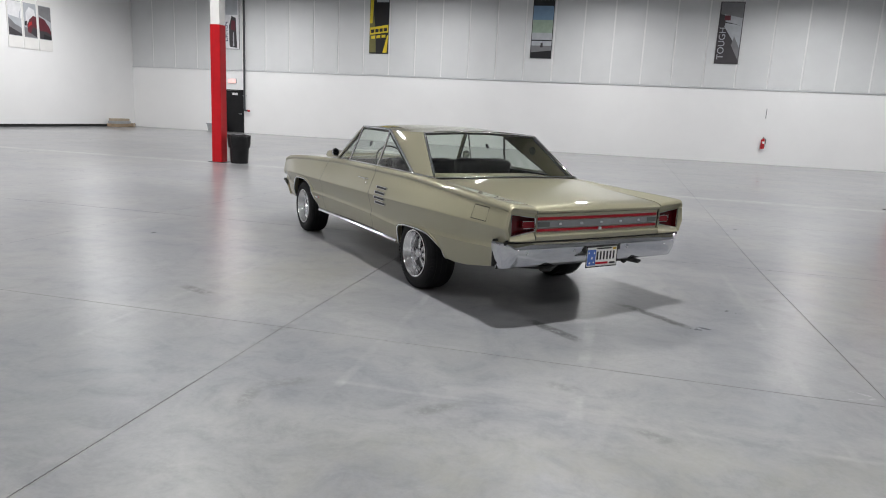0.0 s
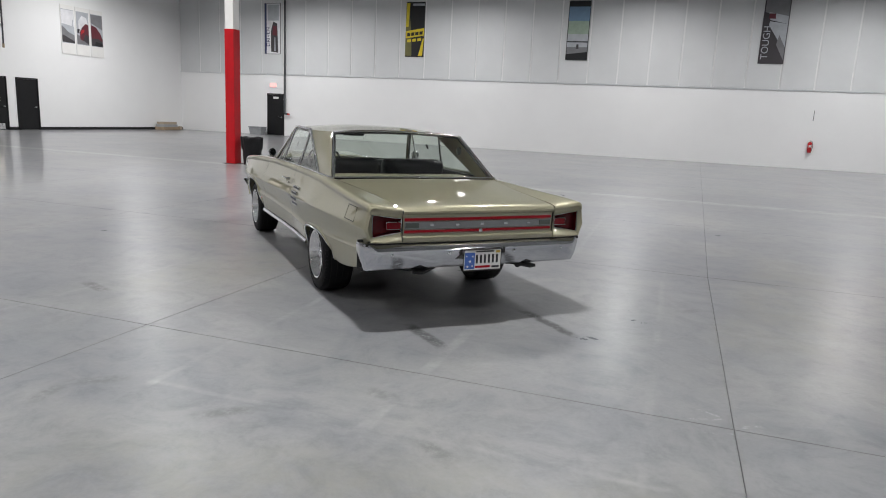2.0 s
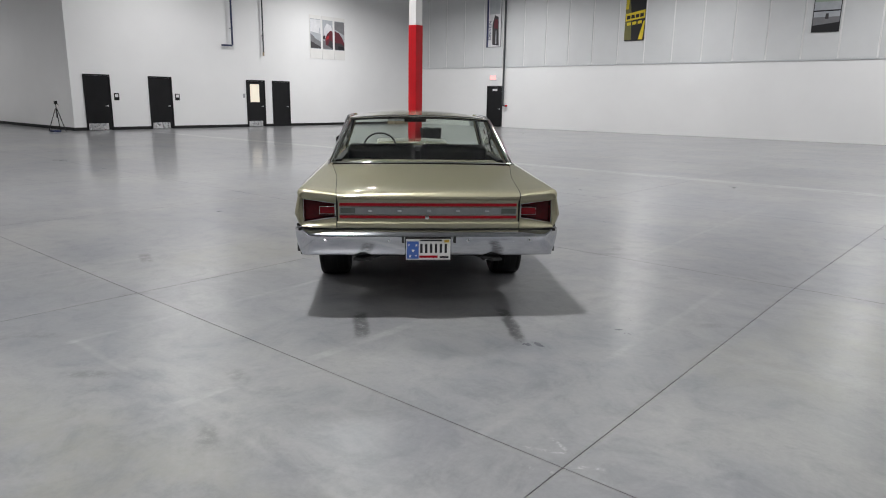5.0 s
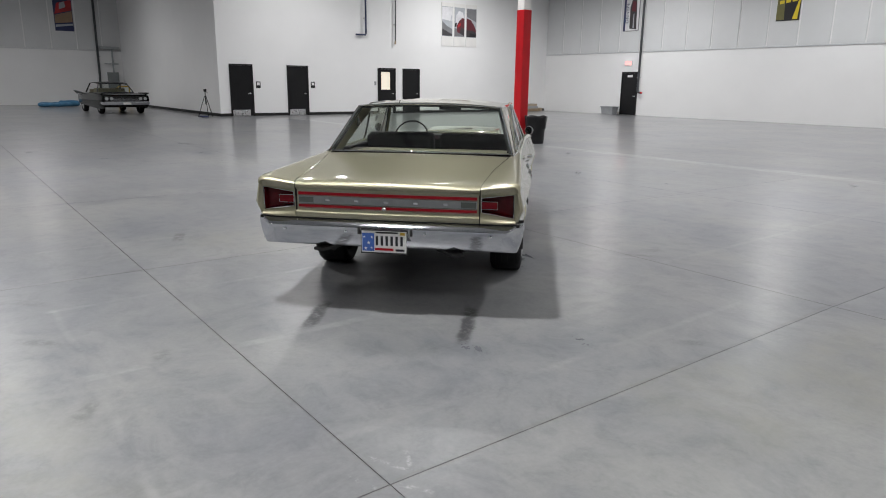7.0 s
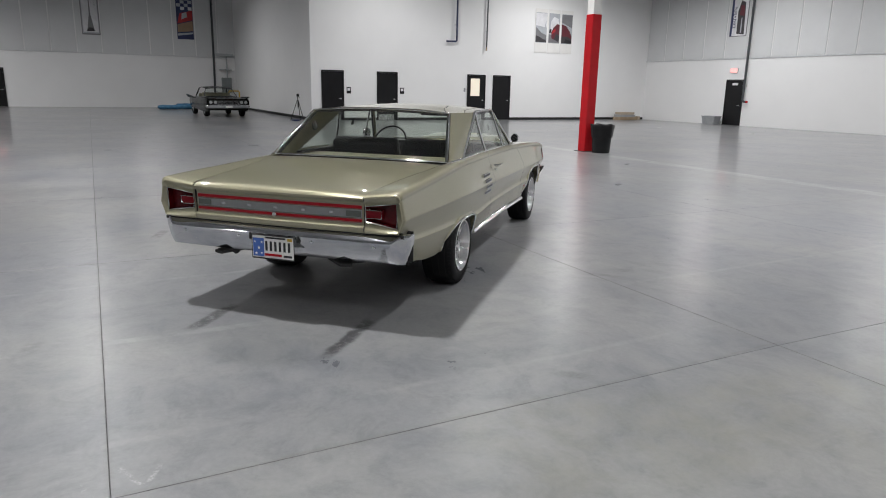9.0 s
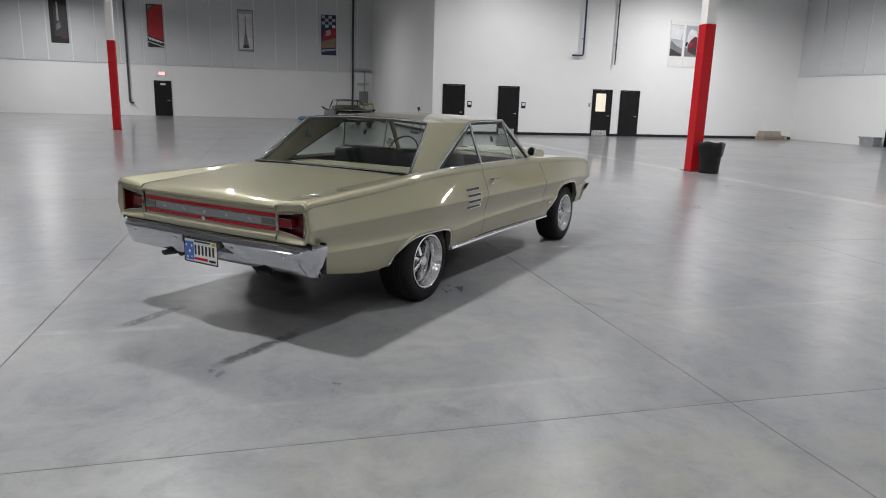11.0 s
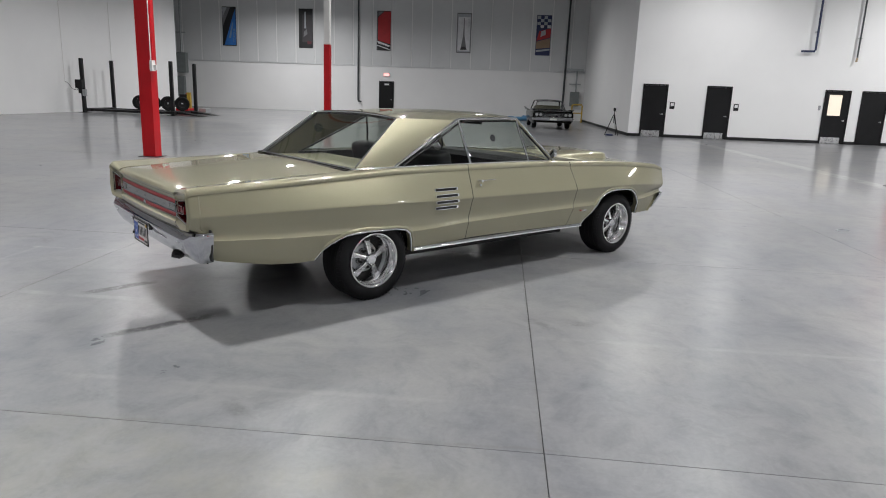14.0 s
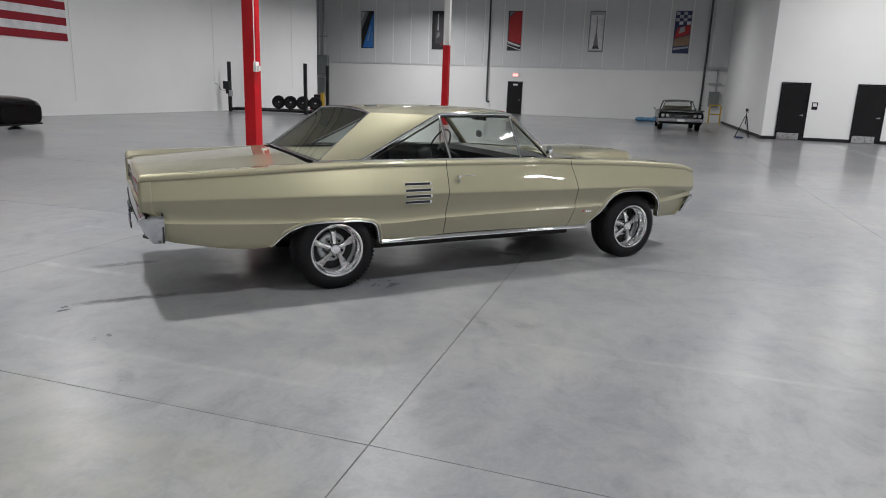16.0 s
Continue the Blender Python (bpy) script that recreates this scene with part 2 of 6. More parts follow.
GALV = mottled("galvanised_steel", (0.42, 0.44, 0.45), 0.12, 7, 0.42, 0.1, 50, 0.08, 0.7)
GREY_BOX = mottled("grey_enamel", (0.20, 0.22, 0.22), 0.1, 4, 0.45)
GREY_BIN = mottled("grey_bin_plastic", (0.33, 0.34, 0.35), 0.1, 5, 0.5)
DARK_PIPE = mottled("dark_pipe_paint", (0.05, 0.055, 0.06), 0.2, 5, 0.45)
NAVY_PIPE = mottled("navy_pipe_paint", (0.025, 0.035, 0.09), 0.2, 5, 0.4)
YELLOW = mottled("yellow_safety_paint", (0.50, 0.33, 0.04), 0.12, 4, 0.45)
BLUE_PLASTIC = mottled("blue_sheet_plastic", (0.05, 0.17, 0.30), 0.3, 5, 0.4)
WOOD = mottled("raw_pallet_wood", (0.36, 0.27, 0.18), 0.25, 6, 0.7, 0.1, 60, 0.3)
CARD = mottled("brown_cardboard", (0.42, 0.35, 0.27), 0.12, 5, 0.75)
CHROME = mat("chrome", (0.80, 0.81, 0.83), 0.06, 1.0)
MIRROR = mat("mirror_glass", (0.72, 0.73, 0.74), 0.02, 1.0)
DULL_CHROME = mottled("dull_chrome", (0.13, 0.13, 0.145), 0.1, 8, 0.2, 0.04, 60, 0.0, 1.0)
BUMPER = mottled("bumper_chrome", (0.58, 0.59, 0.62), 0.05, 6, 0.07, 0.02, 60, 0.0, 1.0)
RIM = mottled("polished_alloy", (0.86, 0.86, 0.87), 0.03, 20, 0.11, 0.03, 90, 0.0, 1.0)
SATIN = mottled("satin_aluminium", (0.66, 0.66, 0.67), 0.06, 20, 0.24, 0.05, 90, 0.03, 1.0)
PAINT = car_paint("gold_beige_metallic_paint", (0.312, 0.294, 0.202), 0.35, 0.54)
RUBBER = mottled("tyre_rubber", (0.008, 0.008, 0.009), 0.3, 12, 0.62, 0.1, 90, 0.25)
RUBBER.node_tree.nodes["Principled BSDF"].inputs["Specular IOR Level"].default_value = 0.18
for dark in (BLACK_DOOR, BLACK_BASE, BLACK_PLASTIC, BLACK_STEEL, RED_PAINT):
    dark.node_tree.nodes["Principled BSDF"].inputs["Specular IOR Level"].default_value = 0.3
UNDER = mottled("black_underbody", (0.012, 0.012, 0.012), 0.3, 6, 0.75)
VINYL = mottled("black_vinyl", (0.009, 0.0095, 0.011), 0.25, 9, 0.46, 0.08, 80, 0.04)
OLIVE_VINYL = mottled("olive_vinyl", (0.085, 0.080, 0.050), 0.15, 9, 0.5, 0.08, 80, 0.04)
TRIM_TAN = mottled("tan_interior_trim", (0.22, 0.205, 0.14), 0.1, 8, 0.6, 0.08, 70, 0.2)
VINYL.node_tree.nodes["Principled BSDF"].inputs["Specular IOR Level"].default_value = 0.22
HEADLINER = mottled("olive_headliner", (0.34, 0.32, 0.23), 0.1, 8, 0.8, 0.08, 90, 0.2)
GLASS = glass_material("clear_car_glass", (0.88, 0.92, 0.89))
REAR_GLASS = glass_material("tinted_rear_glass", (0.82, 0.87, 0.82), 0.085)
LENS = mottled("dark_red_lens", (0.062, 0.002, 0.004), 0.25, 25, 0.16, 0.06, 120, 0.2, 0.0, 0.1)
LENS_BRIGHT = mottled("bright_red_lens", (0.16, 0.004, 0.009), 0.2, 30, 0.15, 0.05, 120, 0.2, 0.0, 0.1)
for dark in (LENS, LENS_BRIGHT):
    dark.node_tree.nodes["Principled BSDF"].inputs["Specular IOR Level"].default_value = 0.25
RED_STRIPE = mat("red_trim_paint", (0.34, 0.006, 0.014), 0.35, 0.0, 0.0, 0.25)
SILVER_TRIM = mottled("silver_trim_panel", (0.27, 0.275, 0.28), 0.06, 30, 0.35, 0.06, 150, 0.1, 0.6)
DARK_LENS = mat("smoked_lens", (0.09, 0.10, 0.09), 0.18, 0.0, 0.6)
# near-black that stands for the shade in panel gaps and tread grooves
GAP = mat("panel_gap_shadow", (0.01, 0.01, 0.009), 0.9)
PLATE_WHITE = mottled("plate_white", (0.72, 0.72, 0.70), 0.05, 20, 0.4)
PLATE_BLUE = mat("plate_blue", (0.05, 0.12, 0.40), 0.4)
INK = mat("dark_ink", (0.012, 0.012, 0.016), 0.5)
EXIT_RED = mat("exit_sign_red", (0.6, 0.02, 0.03), 0.4, emit=(1.0, 0.30, 0.28), power=2.2)
SIGN_WHITE = mat("sign_white", (0.75, 0.75, 0.75), 0.4)
DOOR_GLASS = mat("lit_door_window", (0.7, 0.65, 0.55), 0.2, emit=(1.0, 0.88, 0.70), power=0.45)
EXTINGUISHER = mat("extinguisher_red", (0.45, 0.01, 0.015), 0.25, 0.0, 0.6)
HEADLAMP = mat("headlamp_glass", (0.55, 0.57, 0.58), 0.08, 0.3, 1.0)
DARK_PAINT = car_paint("black_green_paint", (0.003, 0.004, 0.0035), 0.2, 0.0)
BLACK_PAINT = car_paint("gloss_black_paint", (0.003, 0.003, 0.0035), 0.2, 0.0)
for dark in (DARK_PAINT, BLACK_PAINT):
    dark.node_tree.nodes["Principled BSDF"].inputs["Coat Weight"].default_value = 0.35
    dark.node_tree.nodes["Principled BSDF"].inputs["Coat IOR"].default_value = 1.4
    dark.node_tree.nodes["Principled BSDF"].inputs["Specular IOR Level"].default_value = 0.05
    dark.node_tree.nodes["Principled BSDF"].inputs["Roughness"].default_value = 0.25


# ---------------------------------------------------------------- mesh kit
def part(name, bm, material, parent=None, label="", smooth=None):
    """Links a bmesh as one mesh object, under parent if given."""
    bmesh.ops.remove_doubles(bm, verts=bm.verts, dist=1e-5)
    bmesh.ops.recalc_face_normals(bm, faces=bm.faces)
    me = bpy.data.meshes.new(name)
    bm.to_mesh(me)
    bm.free()
    me.materials.append(material)
    if smooth is not None:
        me.shade_smooth()
        me.set_sharp_from_angle(angle=radians(smooth))
    ob = new(name, me)
    ob.parent = parent
    if label:
        ob["label"] = label
    return ob


def empty(name, m=None, **tags):
    ob = new(name)
    ob.empty_display_size = 0.1
    if m is not None:
        ob.matrix_basis = m
    return tagged(ob, **tags)


def add_box(bm, lo, hi, bevel=0.0):
    """A box from corner lo to corner hi, its edges chamfered by bevel."""
    c = [(a + b) / 2 for a, b in zip(lo, hi)]
    s = [abs(b - a) for a, b in zip(lo, hi)]
    r = bmesh.ops.create_cube(bm, size=1.0, matrix=Matrix.LocRotScale(c, None, s))
    if bevel:
        es = {e for v in r["verts"] for e in v.link_edges}
        bmesh.ops.bevel(bm, geom=list(es), offset=min(bevel, min(s) * 0.45), segments=2, profile=0.7, affect="EDGES")
    return bm


def box(lo, hi, bevel=0.0):
    return add_box(bmesh.new(), lo, hi, bevel)


def add_grid(bm, rows, close=False):
    """A skin over rows of points, all rows equally long."""
    vs = [[bm.verts.new(p) for p in row] for row in rows]
    for a, b in zip(vs, vs[1:]):
        n = len(a)
        for i in range(n if close else n - 1):
            j = (i + 1) % n
            quad = [a[i], a[j], b[j], b[i]]
            if len({tuple(round(k, 6) for k in q.co) for q in quad}) > 2:
                try:
                    bm.faces.new(quad)
                except ValueError:
                    pass
    return vs


def add_fan(bm, ring):
    bm.faces.new([bm.verts.new(p) for p in ring])


def add_lathe(bm, profile, m=Matrix(), n=32, cap=True):
    """Turns (radius, height) points round the z axis of m."""
    rows = []
    for r, h in profile:
        rows.append([m @ Vector((r * math.cos(2 * math.pi * i / n), r * math.sin(2 * math.pi * i / n), h)) for i in range(n)])
    add_grid(bm, rows, True)
    for row in (rows[0], rows[-1]) if cap else ():
        if (Vector(row[0]) - Vector(row[n // 2])).length > 1e-4:
            add_fan(bm, row)
    return bm


def add_cyl(bm, a, b, r, n=16, r2=None):
    a, b = Vector(a), Vector(b)
    q = (b - a).to_track_quat("Z", "Y").to_matrix().to_4x4()
    return add_lathe(bm, [(r, 0), (r if r2 is None else r2, (b - a).length)], Matrix.Translation(a) @ q, n)


def add_tube(bm, pts, r, n=8, closed=False, flat=1.0):
    """A round (or flattened) bar along points."""
    pts = [Vector(p) for p in pts]
    rows, ref = [], Vector((0, 0, 1))
    k = len(pts)
    for i, p in enumerate(pts):
        d = (pts[(i + 1) % k] - pts[i - 1]) if closed else pts[min(i + 1, k - 1)] - pts[max(i - 1, 0)]
        d.normalize()
        side = d.cross(ref if abs(d.dot(ref)) < 0.97 else Vector((1, 0, 0))).normalized()
        up = side.cross(d)
        rows.append([p + side * (r * math.cos(2 * math.pi * j / n)) + up * (r * flat * math.sin(2 * math.pi * j / n)) for j in range(n)])
    if closed:
        rows.append(rows[0])
    add_grid(bm, rows, True)
    if not closed:
        add_fan(bm, rows[0])
        add_fan(bm, rows[-1])
    return bm


def add_prism(bm, poly, depth):
    """A flat polygon of points with a thickness along the vector depth."""
    d = Vector(depth)
    a = [bm.verts.new(p) for p in poly]
    b = [bm.verts.new(Vector(p) + d) for p in poly]
    bm.faces.new(a)
    bm.faces.new(b[::-1])
    for i in range(len(a)):
        j = (i + 1) % len(a)
        bm.faces.new([a[i], a[j], b[j], b[i]])
    return bm


def lin(x, pts):
    return float(np.interp(x, [p[0] for p in pts], [p[1] for p in pts]))


def soft(x, pts):
    """Smooth monotone curve through table points."""
    xs, ys = [p[0] for p in pts], [p[1] for p in pts]
    if x <= xs[0] or x >= xs[-1]:
        return lin(x, pts)
    k = max(i for i in range(len(xs) - 1) if xs[i] <= x)
    d = [(ys[i + 1] - ys[i]) / (xs[i + 1] - xs[i]) for i in range(len(xs) - 1)]

    def slope(i):
        if i == 0 or i == len(xs) - 1:
            return d[min(i, len(d) - 1)]
        return 0.0 if d[i - 1] * d[i] <= 0 else 2 * d[i - 1] * d[i] / (d[i - 1] + d[i])

    h = xs[k + 1] - xs[k]
    t = (x - xs[k]) / h
    return ((1 + 2 * t) * (1 - t) ** 2 * ys[k] + t * (1 - t) ** 2 * h * slope(k) + t * t * (3 - 2 * t) * ys[k + 1] + t * t * (t - 1) * h * slope(k + 1))


def words(name, text, size, m, material, parent, thick=0.002, width=None):
    """Lettering as a mesh; width stretches it to that length."""
    cu = bpy.data.curves.new(name, "FONT")
    cu.body, cu.size, cu.extrude = text, size, thick
    cu.align_x, cu.align_y = "CENTER", "CENTER"
    tmp = bpy.data.objects.new(name, cu)
    scene.collection.objects.link(tmp)
    me = bpy.data.meshes.new_from_object(tmp.evaluated_get(bpy.context.evaluated_depsgraph_get()))
    bpy.data.objects.remove(tmp)
    bpy.data.curves.remove(cu)
    if width:
        xs = [v.co.x for v in me.vertices]
        k = width / max(1e-6, max(xs) - min(xs))
        me.transform(Matrix.Diagonal((k, 1, 1, 1)))
    me.transform(m)
    me.materials.clear()
    me.materials.append(material)
    ob = new(name, me)
    ob.parent = parent
    return ob


# ---------------------------------------------------------------- the hall
NORTH, DOORS, WEST, SOUTH, EAST, TOP = 34.22, -27.165, -45.52, -14.15, 27.0, 10.2
RETURN = 13.45          # face of the block's side wall
SLAB = 3.81
JX, JY = 1.647, 4.123   # one crossing of the floor joints
STRUCT = dict(kind="structure")


def wall(name, lo, hi, material, label):
    return tagged(part(name, box(lo, hi), material), label=label, category="wall", **STRUCT)


wall_north = wall("wall_north", (DOORS - 0.3, NORTH, 0), (EAST + 0.3, NORTH + 0.3, TOP), WHITE_WALL, "white painted concrete wall below grey insulated panels")
wall_doors = wall("wall_doors", (DOORS - 0.3, RETURN, 0), (DOORS, NORTH, TOP), WHITE_WALL, "tall smooth white wall with black doors")
wall_return = wall("wall_return", (WEST, RETURN, 0), (DOORS - 0.3, RETURN + 0.3, TOP), WHITE_WALL, "white side wall of the office block")
wall_west = wall("wall_west", (WEST - 0.3, -19.5, 0), (WEST, RETURN + 0.3, TOP), WHITE_WALL, "white painted wall below grey insulated panels")
wall_south = wall("wall_south", (-40.0, SOUTH - 0.3, 0), (EAST, SOUTH, TOP), WHITE_WALL, "smooth white end wall with conduit drops")
wall_niche = wall("wall_niche", (WEST, -19.8, 0), (-39.7, -19.5, TOP), WHITE_WALL, "white wall at the back of the electrical niche")
wall_niche_side = wall("wall_niche_side", (-40.0, -19.5, 0), (-39.7, SOUTH - 0.3, TOP), WHITE_WALL, "white side wall of the electrical niche")
wall_east = wall("wall_east", (EAST, SOUTH - 0.3, 0), (EAST + 0.3, NORTH, TOP), WHITE_WALL, "plain white wall closing the hall")
ceiling = tagged(part("ceiling", box((WEST - 0.3, -19.8, TOP), (EAST + 0.3, NORTH + 0.3, TOP + 0.3)), CEILING),
                 label="high grey steel roof deck", category="ceiling", **STRUCT)
for k in range(16):
    y = -17.5 + 3.4 * k
    bm = add_box(bmesh.new(), (WEST, y - .07, TOP - .06), (EAST, y + .07, TOP - .004))
    add_box(bm, (WEST, y - .07, TOP - .62), (EAST, y + .07, TOP - .56))
    tagged(part("roof_joist", bm, GREY_BOX), label="dark steel joist below the roof deck", category="joist", group="roof joists", **STRUCT)
floor = tagged(part("floor", box((WEST - 0.3, -19.8, -0.3), (EAST + 0.3, NORTH + 0.3, -0.012)), JOINT),
               label="polished grey concrete floor cut into slabs", category="floor", **STRUCT)

# panels above the ledge
LEDGE_Z = 3.40
for parent, along, lo, hi, first, step in ((wall_north, "x", DOORS, EAST, -0.37 - 20 * 1.41, 1.41), (wall_west, "y", -19.5, RETURN, 9.48 - 21 * 1.43, 1.43)):
    k, n = first, 0
    shared = None
    while k < hi:
        a, b = max(k + 0.035, lo), min(k + step - 0.035, hi)
        if b - a > 0.1:
            full = abs(b - a - step + 0.07) < 1e-3
            if full and shared:
                ob = new("panel", shared)
                ob.parent = parent
            else:
                bm = bmesh.new()
                w = b - a
                if along == "x":
                    add_box(bm, (0, NORTH - 0.03, LEDGE_Z + 0.04), (w, NORTH - 0.004, TOP - 0.004), 0.006)
                else:
                    add_box(bm, (WEST + 0.004, 0, LEDGE_Z + 0.04), (WEST + 0.03, w, TOP - 0.004), 0.006)
                ob = part("panel", bm, PANEL_GREY, parent)
                if full:
                    shared = ob.data
            ob.location = (a, 0, 0) if along == "x" else (0, a, 0)
        k += step
tagged(part("trim_north", box((DOORS, NORTH - 0.04, LEDGE_Z - 0.03), (EAST, NORTH, LEDGE_Z + 0.030), 0.006), LEDGE), label="thin grey metal ledge under the wall panels", category="trim", **STRUCT)
tagged(part("trim_west", box((WEST, -19.5, LEDGE_Z - 0.03), (WEST + 0.055, RETURN, LEDGE_Z + 0.030), 0.006), LEDGE), label="thin grey metal ledge under the wall panels", category="trim", **STRUCT)

DOOR_Y = [13.95, 16.75, 21.83, 23.40]
DOOR_W, DOOR_H = 1.10, 2.34
bm = bmesh.new()
edges = [RETURN - 0.03] + [e for y in DOOR_Y for e in (y, y + DOOR_W)] + [NORTH]
for a, b in zip(edges[::2], edges[1::2]):
    add_box(bm, (DOORS, a, 0), (DOORS + 0.025, b, 0.13), 0.004)
add_box(bm, (WEST, RETURN - 0.025, 0), (DOORS + 0.025, RETURN, 0.13), 0.004)
tagged(part("baseboard", bm, BLACK_BASE), label="black rubber skirting along the office block", category="baseboard", **STRUCT)


def door(name, place, turn, lite, kick, label):
    """A flush steel door: its face looks along local -y, hinged frame round it; local x runs along the wall."""
    d = tagged(empty(name, pose(*place, 0, 0, turn)), label=label, category="door", **STRUCT)
    w, h = DOOR_W, DOOR_H
    bm = bmesh.new()
    for lo, hi in (((0, -0.05, 0), (0.055, 0.02, h)), ((w - 0.055, -0.05, 0), (w, 0.02, h)), ((0.055, -0.05, h - 0.055), (w - 0.055, 0.02, h))):
        add_box(bm, lo, hi, 0.006)
    part("door_frame", bm, BLACK_DOOR, d)
    bm = bmesh.new()
    if lite:
        x0, x1, z0, z1 = 0.2, 0.2 + 0.56, 1.24, 2.14
        for lo, hi in (((0.06, -0.03, 0.01), (w - 0.06, 0.01, z0)), ((0.06, -0.03, z1), (w - 0.06, 0.01, h - 0.06)),
                       ((0.06, -0.03, z0), (x0, 0.01, z1)), ((x1, -0.03, z0), (w - 0.06, 0.01, z1))):
            add_box(bm, lo, hi)
        part("leaf", bm, BLACK_DOOR, d)
        part("window_pane", box((x0, -0.012, z0), (x1, 0.0, z1)), DOOR_GLASS, d, "warm lit glass pane")
    else:
        part("leaf", add_box(bm, (0.06, -0.03, 0.01), (w - 0.06, 0.01, h - 0.06), 0.004), BLACK_DOOR, d)
    bm = bmesh.new()
    hx = w - 0.16
    add_cyl(bm, (hx, -0.03, 1.03), (hx, -0.045, 1.03), 0.032, 16)
    add_cyl(bm, (hx, -0.04, 1.03), (hx, -0.085, 1.03), 0.011, 10)
    add_tube(bm, [(hx, -0.085, 1.03), (hx - 0.05, -0.09, 1.03), (hx - 0.12, -0.085, 1.03)], 0.011, 8)
    part("door_handle", bm, STEEL, d, "brushed steel lever handle", 40)
    if kick:
        part("kick_plate", box((0.075, -0.036, 0.02), (w - 0.2, -0.031, 0.29), 0.001), STEEL, d, "bright steel kick plate")
    return d


for i, (y, lite, kick) in enumerate(zip(DOOR_Y, (0, 0, 1, 0), (1, 1, 1, 0))):
    door("door_%d" % (i + 1), (DOORS, y, 0), 90, lite, kick, ("closed black steel door with a steel kick plate", "closed black steel door with a steel kick plate",
         "closed black steel door with a lit glass pane", "closed plain black steel door")[i])
door_exit = door("door_5", (-21.16, NORTH, 0), 0, 0, 0, "closed black exit door in the white wall")
door_exit_west = door("door_6", (WEST, -1.45, 0), 90, 0, 0, "closed black exit door in the white wall")
for d in (door_exit, door_exit_west):
    part("sign_plate", box((0.40, -0.04, 2.05), (0.74, -0.032, 2.17)), SIGN_WHITE, d, "small white sign plate")


def exit_sign(place, turn):
    s = tagged(empty("exit_sign", pose(*place, 0, 0, turn)), label="small lit red exit sign above a black door", category="sign", group="exit signs")
    part("housing", box((-0.24, -0.07, -0.13), (0.24, 0, 0.13), 0.01), SIGN_WHITE, s)
    part("face", box((-0.19, -0.078, -0.09), (0.19, -0.071, 0.09)), EXIT_RED, s, "glowing red face")
    return s


exit_sign((-20.75, NORTH - 0.0, 2.80), 0)
exit_sign((WEST, -0.90, 2.80), 90)


def door_sign(y, z):
    s = tagged(empty("door_sign", pose(DOORS, y, z, 0, 0, 90)), label="small dark room sign with a white symbol", category="sign", group="room signs")
    part("plate", box((-0.11, -0.012, -0.15), (0.11, -0.001, 0.15), 0.003), BLACK_PLASTIC, s)
    part("symbol", box((-0.07, -0.016, -0.02), (0.07, -0.012, 0.11)), SIGN_WHITE, s, "white symbol")


door_sign(15.30, 1.42)
door_sign(18.10, 1.44)
sw = tagged(empty("wall_switch", pose(DOORS, 21.68, 1.55, 0, 0, 90)), label="pale wall switch beside a door", category="switch")
part("plate", box((-0.05, -0.015, -0.1), (0.05, -0.001, 0.1), 0.004), GREY_BIN, sw)

# ---------------------------------------------------------------- columns
def column(x, y, label):
    c = tagged(empty("column", pose(x, y, 0)), label=label, category="column", group="hall columns", kind="structure")
    part("red_sleeve", box((-0.138, -0.138, 0), (0.138, 0.138, 3.49), 0.008), RED_PAINT, c, "glossy red painted lower part")
    part("shaft", box((-0.128, -0.128, 3.494), (0.128, 0.128, TOP), 0.006), WHITE_PAINT, c, "white painted upper part")
    part("base_plate", box((-0.21, -0.21, 0.0), (0.21, 0.21, 0.012), 0.003), BLACK_STEEL, c)
    return c


column(-10.09, 15.93, "square steel column, red below and white above")
column(5.96, 15.93, "square steel column, red below and white above")
col_b = column(-9.62, 0.13, "square steel column with conduit and a socket box")
column(-25.57, -0.13, "square steel column, red below and white above")
bm = bmesh.new()
for dx in (0.045, 0.085):
    add_tube(bm, [(dx, 0.152, 2.0), (dx, 0.152, TOP)], 0.012, 8)
part("conduit", bm, RED_PAINT, col_b, "thin red conduit")
part("conduit", add_tube(bmesh.new(), [(0.122, 0.152, 2.0), (0.122, 0.152, TOP)], 0.011, 8), WHITE_PAINT, col_b, "thin white conduit")
bm = add_box(bmesh.new(), (0.03, 0.142, 1.80), (0.17, 0.205, 2.02), 0.01)
add_box(bm, (0.04, 0.20, 1.82), (0.13, 0.27, 1.93), 0.01)
part("socket_box", bm, WHITE_PAINT, col_b, "pale socket box")

